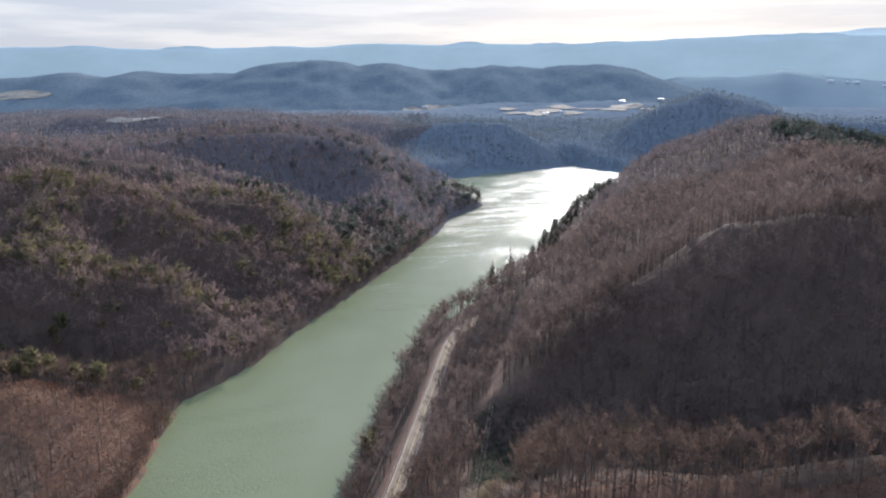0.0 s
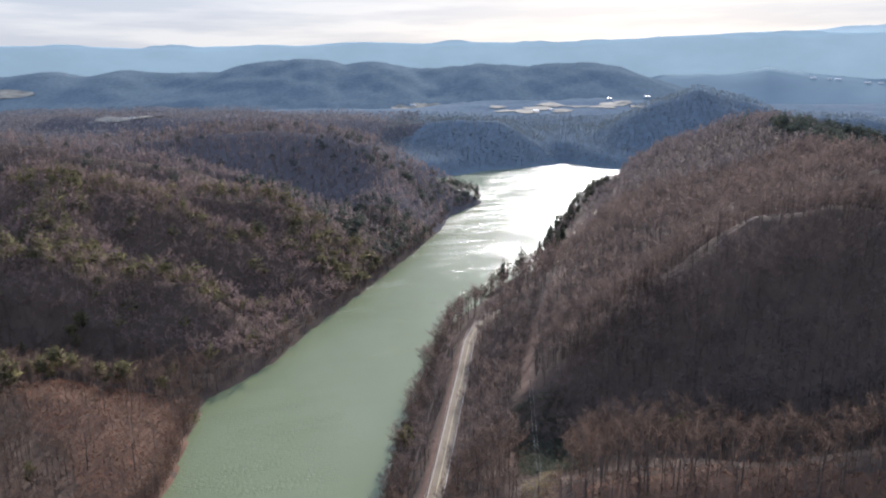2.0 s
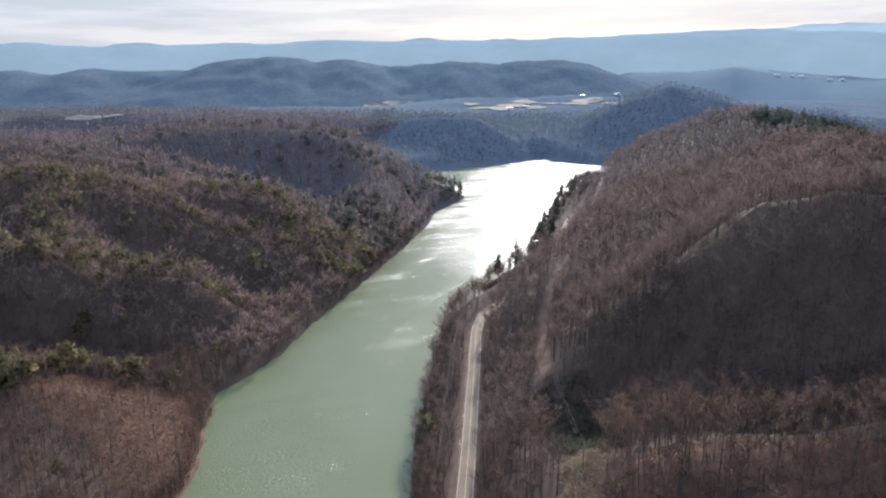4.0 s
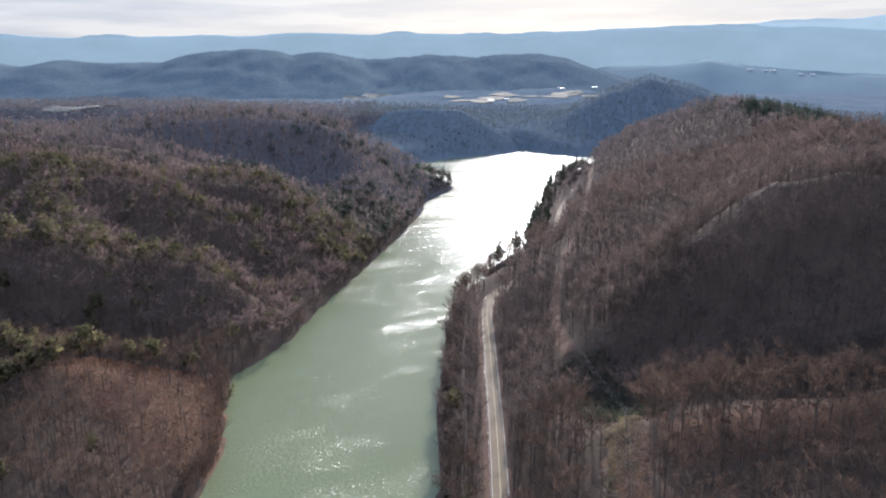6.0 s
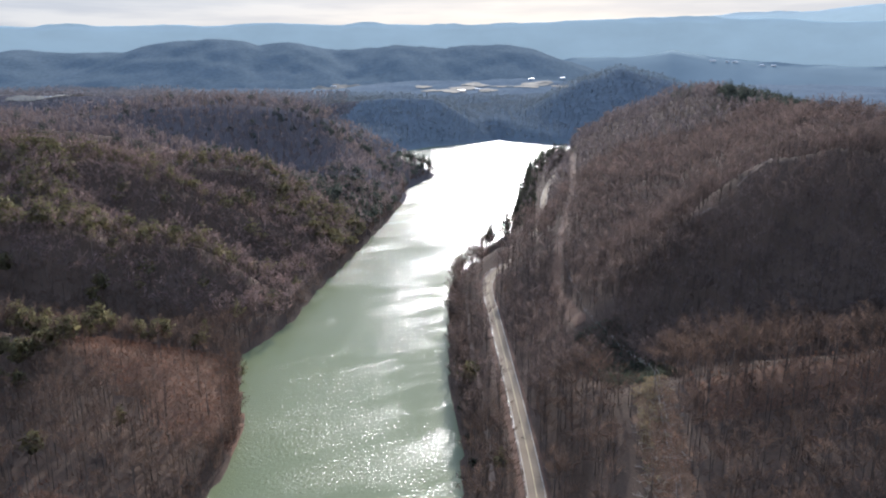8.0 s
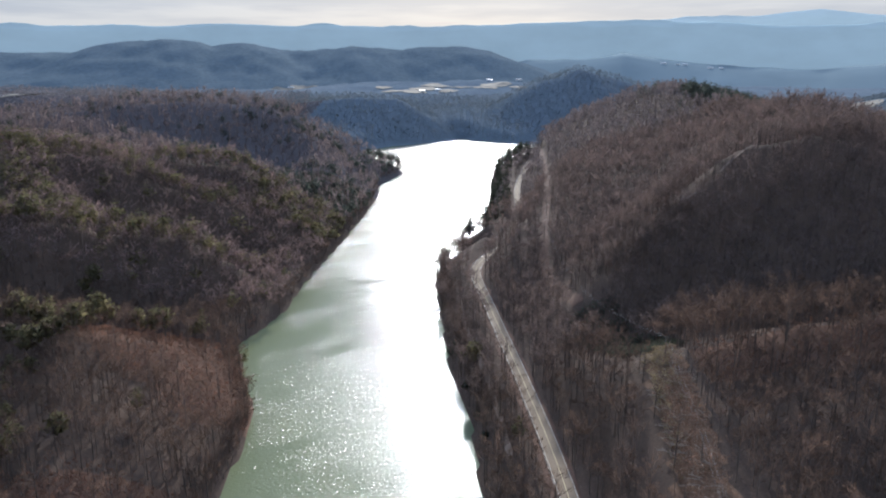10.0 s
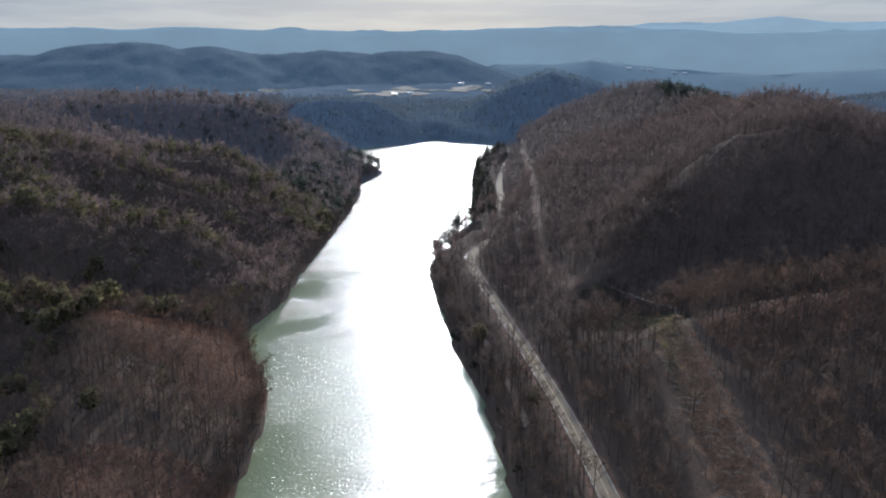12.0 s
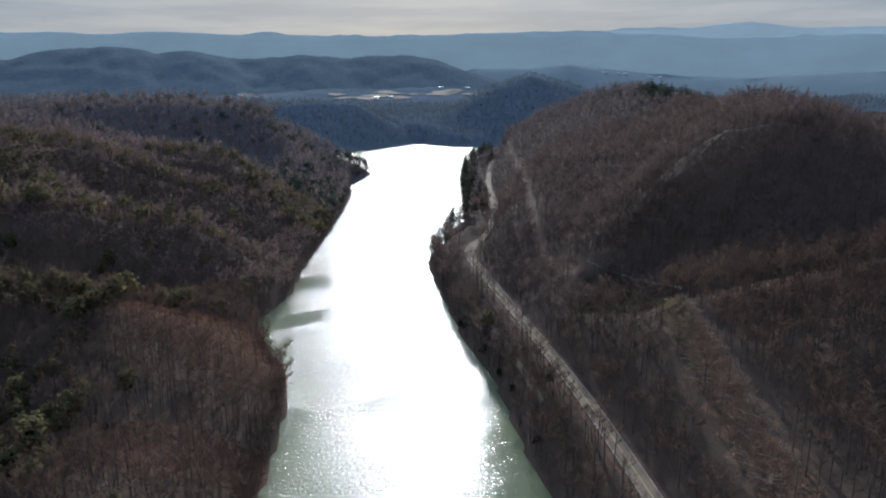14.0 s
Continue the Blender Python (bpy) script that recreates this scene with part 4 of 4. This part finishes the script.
# ---------------------------------------------------------------- power line over the gully
def power_pole(height=12.0):
    top = new("power_pole")
    bm = bmesh.new()
    bmesh.ops.create_cone(bm, cap_ends=True, segments=10, radius1=0.19, radius2=0.12, depth=height + 1)
    bmesh.ops.translate(bm, verts=bm.verts, vec=(0, 0, (height - 1) / 2))
    part("pole", bm, M_POLE, top)
    bm = bmesh.new()
    box(bm, -0.8, 0.8, -0.07, 0.07, height - 0.75, height - 0.6)
    bmesh.ops.bevel(bm, geom=bm.edges[:], offset=0.02, segments=1, affect="EDGES")
    arm = part("crossarm", bm, M_POLE, top)
    for x in (-0.65, 0.65):
        bm = bmesh.new()
        for z, r in ((0.0, 0.05), (0.1, 0.09), (0.18, 0.05), (0.26, 0.08)):
            c = bmesh.ops.create_cone(bm, cap_ends=True, segments=8, radius1=r, radius2=r * 0.8, depth=0.09)
            bmesh.ops.translate(bm, verts=c["verts"], vec=(x, 0, height - 0.55 + z))
        part("insulator", bm, M_PORCELAIN, arm, "grey porcelain insulator")
    return tagged(top, "weathered wooden power pole in the cleared strip", "power pole", "poles of the power line")


pole_spots = [(72, 128), (89, 183), (105, 241), (111.5, 345), (131, 478), (151, 538), (214, 738)]
pole = power_pole()
ends = []
for k, (x, y) in enumerate(pole_spots):
    nxt = pole_spots[min(k + 1, len(pole_spots) - 1)]
    prv = pole_spots[max(k - 1, 0)]
    turn = math.degrees(math.atan2(nxt[1] - prv[1], nxt[0] - prv[0])) - 90
    z = float(land(np.array([x]), np.array([y]))[0])
    m = pose(x, y, z, 0, 0, turn)
    if k:
        copy_thing(pole, m)
    else:
        pole.matrix_world = m
    ends.append([m @ Vector((s, 0, 11.75)) for s in (-0.65, 0.65)])
for side in (0, 1):
    run = []
    for a, b in zip(ends[:-1], ends[1:]):
        for t in np.linspace(0, 1, 15)[:-1]:
            p = a[side].lerp(b[side], t)
            p.z -= 4 * t * (1 - t) * (0.02 * (b[side] - a[side]).length)
            run.append(p)
    run.append(ends[-1][side])
    s = Shape()
    for a, b in zip(run[:-1], run[1:]):
        s.add(cone_tris(a, b, 0.017, 0.017, 4), 0)
    v, f, m, nrm = s.arrays()
    tagged(mesh_object("power_cable", v, f, [M_WIRE]), "pale sagging power cable strung between wooden poles", "cable", "cables of the power line")


# ---------------------------------------------------------------- brush left in the cleared strip
def branch_mesh(rng):
    """A cut branch lying on the ground: a bent stem with side twigs."""
    s = Shape()
    bend = np.array([2.2, rng.uniform(-0.4, 0.4), 0.35])
    tip = np.array([4.2, rng.uniform(-0.9, 0.9), 0.2])
    s.add(cone_tris((0, 0, 0.1), bend, 0.16, 0.11, 5), 0)
    s.add(cone_tris(bend, tip, 0.11, 0.03, 4), 0)
    for k in range(11):
        t = rng.uniform(0.2, 1)
        p = bend * (t / 0.55) if t < 0.55 else bend + (tip - bend) * (t - 0.55) / 0.45
        a = rng.uniform(-1.1, 1.1)
        q = p + np.array([np.cos(a), np.sin(a) * rng.choice((-1, 1)) * 1.4, rng.uniform(0.1, 0.9)]) * rng.uniform(0.5, 1.3)
        s.add(cone_tris(p, q, 0.06, 0.015, 3), 0)
    v, f, m, nrm = s.arrays()
    me = bpy.data.meshes.new("fallen_branch")
    me.from_pydata(v.tolist(), [], f.tolist())
    me.materials.append(M_STICK)
    return me


SHRUB = [bare_tree(np.random.default_rng(50 + k), 2.4, 5, 34, 0.16, 3, 0.5) for k in range(3)]
hx, hy, hrng = np.random.default_rng(3).uniform(-6.4, 6.4, 1300), np.random.default_rng(4).uniform(112, 256, 1300), np.random.default_rng(5)
olive = hy - 5 * hx + 14 * hrng.normal(0, 1, hy.size) > 234
hx = hx + np.interp(hy, [c[1] for c in CUT_LINE], [c[0] for c in CUT_LINE])
plant("low_shrubs", SHRUB, hx[olive], hy[olive], hrng, [M_STICK, M_SHRUB], "waist-high olive and tan scrub in the cleared strip", (0.6, 1.7))
plant("red_shrubs", SHRUB, hx[~olive], hy[~olive], hrng, [M_STICK, M_RUSTSCRUB], "waist-high rust-brown scrub in the cleared strip", (0.5, 1.5))
# dark brush added to the gully floor to imitate its deep shade
lx, ly, lrng = np.random.default_rng(61).uniform(-9, 19, 1300), np.random.default_rng(62).uniform(266, 346, 1300), np.random.default_rng(63)
lx = lx + np.interp(ly, [c[1] for c in CUT_LINE], [c[0] for c in CUT_LINE])
plant("gully_shade_brush", BRUSH, lx, ly, lrng, [M_DARKPINE, M_DARKPINE], "dark low brush added to stand for the deep shade in the gully", (0.5, 1.1))
brush_rng = np.random.default_rng(19)
branch_kinds = [branch_mesh(brush_rng) for _ in range(5)]
for k in range(190):
    y = brush_rng.uniform(120, 252)
    x = np.interp(y, [c[1] for c in CUT_LINE], [c[0] for c in CUT_LINE]) + brush_rng.uniform(-6.2, 6.2)
    ob = new("fallen_branch", branch_kinds[k % 5])
    z = float(land(np.array([x]), np.array([y]))[0])
    ob.matrix_world = pose(x, y, z + 0.1, 0, 0, brush_rng.uniform(0, 360)) @ Matrix.Scale(brush_rng.uniform(0.7, 1.4), 4)
    tagged(ob, "pale cut branch lying in the cleared strip", "branch", "cut branches under the power line")


# ---------------------------------------------------------------- single trees along the water
def tree_thing(name, shape, mats, label, category, group, x, y, turn, lean=(0, 0), size=1.0):
    v, f, m, nrm = shape
    top = new(name)
    for k, piece in enumerate(("trunk", "crown")):
        used = f[m == k]
        ids, back = np.unique(used, return_inverse=True)
        mesh_object(piece, v[ids], back.reshape(-1, 3), [mats[k]], parent=top, normals=nrm[ids])
    tagged(top, label, category, group)
    put_tree(top, x, y, turn, lean, size)
    return top


def put_tree(top, x, y, turn, lean=(0, 0), size=1.0):
    z = max(float(land(np.array([x]), np.array([y]))[0]), 0.2)
    top.matrix_world = pose(x, y, z - 0.2, lean[0], lean[1], turn) @ Matrix.Scale(size, 4)


def row_of_trees(name, shapes, mats, line, gap, inland, label, category, group, seed, size, lean=4):
    """Trees along a shore, each a thing of its own."""
    rng = np.random.default_rng(seed)
    spots = smooth_line(line, gap)
    made = []
    for k, (x, y) in enumerate(spots):
        d = rng.uniform(*inland)
        x, y = x + d + rng.normal(0, 0.8), y + rng.normal(0, gap * 0.3)
        args = (rng.uniform(0, 360), (rng.normal(0, 2), np.sign(inland[0] + 1e-6) * -lean + rng.normal(0, 3)), rng.uniform(*size))
        if shore_distance(np.array([x]), np.array([y]))[0] < 0.2 or not road_gap(np.array([x]), np.array([y]))[0] and line_distance(np.array([x]), np.array([y]), ROAD_LINE)[0] < 6:
            continue
        n = len(shapes)
        if len(made) < n:
            made.append(tree_thing(name, shapes[len(made)], mats, label, category, group, x, y, *args))
        else:
            c = copy_thing(made[k % n], Matrix.Identity(4))
            put_tree(c, x, y, *args)


shore_rng = np.random.default_rng(23)
SHORE_BARE = [bare_tree(shore_rng, h, 10, 170, 0.15, 6, 0.2, (0.06, 0.14)) for h in (17, 19, 15, 20)]
SHORE_PINE = [pine_tree(shore_rng, h, 14, 6, 6, low, wide, 0.9, 5, (0.28, 0.5)) for h, low, wide in ((22, 0.14, 0.17), (26, 0.2, 0.15), (19, 0.1, 0.19), (24, 0.34, 0.16))]
SHORE_MID = [bare_tree(shore_rng, h, 7, 110, 0.4, 5, 0.28) for h in (14, 16, 12)]
SHORE_NEAR = [bare_tree(shore_rng, h, 8, 160, 0.12, 5, 0.32) for h in (10, 13, 8)]
DARKPINE = [M_BARK, M_DARKPINE]
row_of_trees("bare_tree", SHORE_BARE, BARE, [(44, 300), (46, 370), (54, 450), (65, 543), (72, 568), (85, 598), (101, 612)], 4.6, (1.5, 9), "tall leafless tree on the bank below the road", "tree", "bare trees on the east shore", 31, (0.7, 1.05))
row_of_trees("pine_tree", SHORE_PINE, DARKPINE, [(108, 655), (134, 688), (163, 790), (200, 925), (231, 1053), (266, 1163)], 10.5, (1.5, 26), "dark evergreen pine on the rocky east shore", "pine tree", "pines on the east shore", 32, (0.75, 1.35), 0)
for k, (x, y, h) in enumerate([(258, 1080, 32), (263, 1088, 27), (250, 1068, 24), (300, 1152, 24), (295, 1141, 26), (307, 1160, 21), (290, 1130, 19), (232, 1042, 22), (226, 1022, 20), (241, 1056, 19),
                               (274, 1092, 24), (279, 1104, 25), (284, 1118, 24), (270, 1080, 22), (289, 1128, 23), (277, 1114, 22), (268, 1098, 21), (301, 1166, 24), (312, 1174, 22), (318, 1186, 24), (309, 1190, 20), (325, 1195, 23), (296, 1158, 20), (288, 1146, 22), (315, 1164, 25),
                               (170, 802, 28), (176, 822, 25), (165, 785, 23), (186, 846, 27), (194, 868, 24), (199, 884, 26), (206, 905, 22), (158, 764, 21)]):
    tree_thing("tall_pine", SHORE_PINE[k % 4], DARKPINE, "tall dark pine standing above the east shore", "pine tree", "tall pines on the east shore", x, y, 40 * k, (0, 0), h / (22, 26, 19, 24)[k % 4])
row_of_trees("bare_tree", SHORE_BARE, BARE, [(66, 548), (76, 575), (90, 600), (104, 616), (100, 634), (106, 650), (118, 668), (134, 690)], 3.6, (0.8, 4), "tall thin leafless tree on the open point of the bank", "tree", "bare trees on the point", 36, (0.8, 1.15), 1)
row_of_trees("shore_tree", SHORE_MID, BARE, [(-71, 418), (-52, 449), (-41, 528), (-12, 657), (21, 800), (49, 933), (57, 1022), (104, 1136)], 7.0, (-3.5, -0.6), "leafless tree leaning over the west shore", "tree", "bare trees on the west shore", 33, (0.5, 1.0), 9)
row_of_trees("bank_tree", SHORE_NEAR, BARE, [(-74, 205), (-69, 240), (-59, 300), (-57, 335), (-64, 370), (-71, 416)], 3.6, (-3.0, -0.4), "small leafless tree on the red west bank", "tree", "small trees on the west bank", 34, (0.5, 1.0), 12)
bush_shape = pine_tree(shore_rng, 5.5, 6, 7, 5, 0.05, 0.42, 1.6, 5, (0.3, 0.5))
bush = tree_thing("evergreen_bush", bush_shape, DARKPINE, "dark rounded evergreen bush at the water's edge below the road", "bush", "evergreen bushes on the east bank", 50.5, 382, 0)
for x, y, turn, size in [(49.5, 388, 70, 1.15), (52.5, 394, 200, 0.9), (49, 338, 130, 1.0), (47.5, 306, 20, 0.8), (46.5, 284, 300, 0.75), (39.5, 234, 160, 0.7)]:
    put_tree(copy_thing(bush, Matrix.Identity(4)), x, y, turn, (0, -6), size)
cedar = tree_thing("cedar", pine_tree(shore_rng, 10, 11, 7, 6, 0.12, 0.24, 1.4), [M_BARK, M_PINE], "small olive-green cedar leaning out over the water", "cedar", "", -68.0, 393, 0, (0, 24), 1.15)


# ---------------------------------------------------------------- far farm buildings
def farmhouse(length=24.0, width=11.0, eave=4.0, ridge=5.2):
    top = new("farmhouse")
    a, b = length / 2, width / 2
    bm = bmesh.new()
    ring = [(-b, -2), (b, -2), (b, eave), (0, ridge - 0.15), (-b, eave)]
    f0 = bm.faces.new([bm.verts.new((-a, y, z)) for y, z in ring])
    ext = bmesh.ops.extrude_face_region(bm, geom=[f0])
    bmesh.ops.translate(bm, verts=[v for v in ext["geom"] if isinstance(v, bmesh.types.BMVert)], vec=(length, 0, 0))
    bmesh.ops.recalc_face_normals(bm, faces=bm.faces[:])
    wall = part("wall", bm, M_SIDING, top)
    bm = bmesh.new()
    for s in (-1, 1):
        t = 0.18
        pts = [(s * (b + 0.5), eave - 0.4), (0, ridge), (0, ridge + t), (s * (b + 0.5), eave - 0.4 + t)]
        lo = [bm.verts.new((-a - 0.6, y, z)) for y, z in pts]
        hi = [bm.verts.new((a + 0.6, y, z)) for y, z in pts]
        bm.faces.new(lo), bm.faces.new(hi)
        for k in range(4):
            bm.faces.new((lo[k], lo[(k + 1) % 4], hi[(k + 1) % 4], hi[k]))
    bmesh.ops.recalc_face_normals(bm, faces=bm.faces[:])
    part("roof", bm, M_ROOF, top, "bright white metal roof")
    for x in (-7, -2.5, 7):
        bm = bmesh.new()
        box(bm, x - 0.6, x + 0.6, -b - 0.06, -b + 0.02, 1.2, 2.7)
        part("window", bm, M_PANE, top)
    bm = bmesh.new()
    box(bm, 2.2, 3.3, -b - 0.06, -b + 0.02, 0.0, 2.1)
    part("door", bm, M_POLE, top)
    return tagged(top, "pale farm building with a white metal roof", "farmhouse", "far farm buildings")


house = farmhouse()
for k, (x, y, turn, size) in enumerate([(828, 3128, 5, 1.0), (1695, 3508, 20, 1.0), (1745, 3495, -30, 0.9), (290, 2262, 10, 0.8), (345, 2300, -25, 0.7), (560, 2520, 15, 0.8), (-700, 1745, 20, 0.6), (-130, 3010, -10, 0.9)]):
    z = float(land(np.array([float(x)]), np.array([float(y)]))[0])
    m = pose(x, y, z + 0.3, 0, 0, turn)
    ob = house if k == 0 else copy_thing(house, m)
    ob.matrix_world = m @ Matrix.Scale(size, 4)
# a few more on the shoulder of the low ridge
for bearing, turn, size in [(25.3, 0, 1.1), (26.5, 30, 0.8), (27.0, -15, 1.0), (28.6, 10, 1.0), (29.4, -30, 0.9)]:
    spot = low_ridge.data.vertices[3 * 600 + round((bearing + 75) / 150 * 599)].co
    m = pose(spot.x, spot.y, spot.z + 1.5, 0, 0, turn)
    copy_thing(house, m).matrix_world = m @ Matrix.Scale(size, 4)
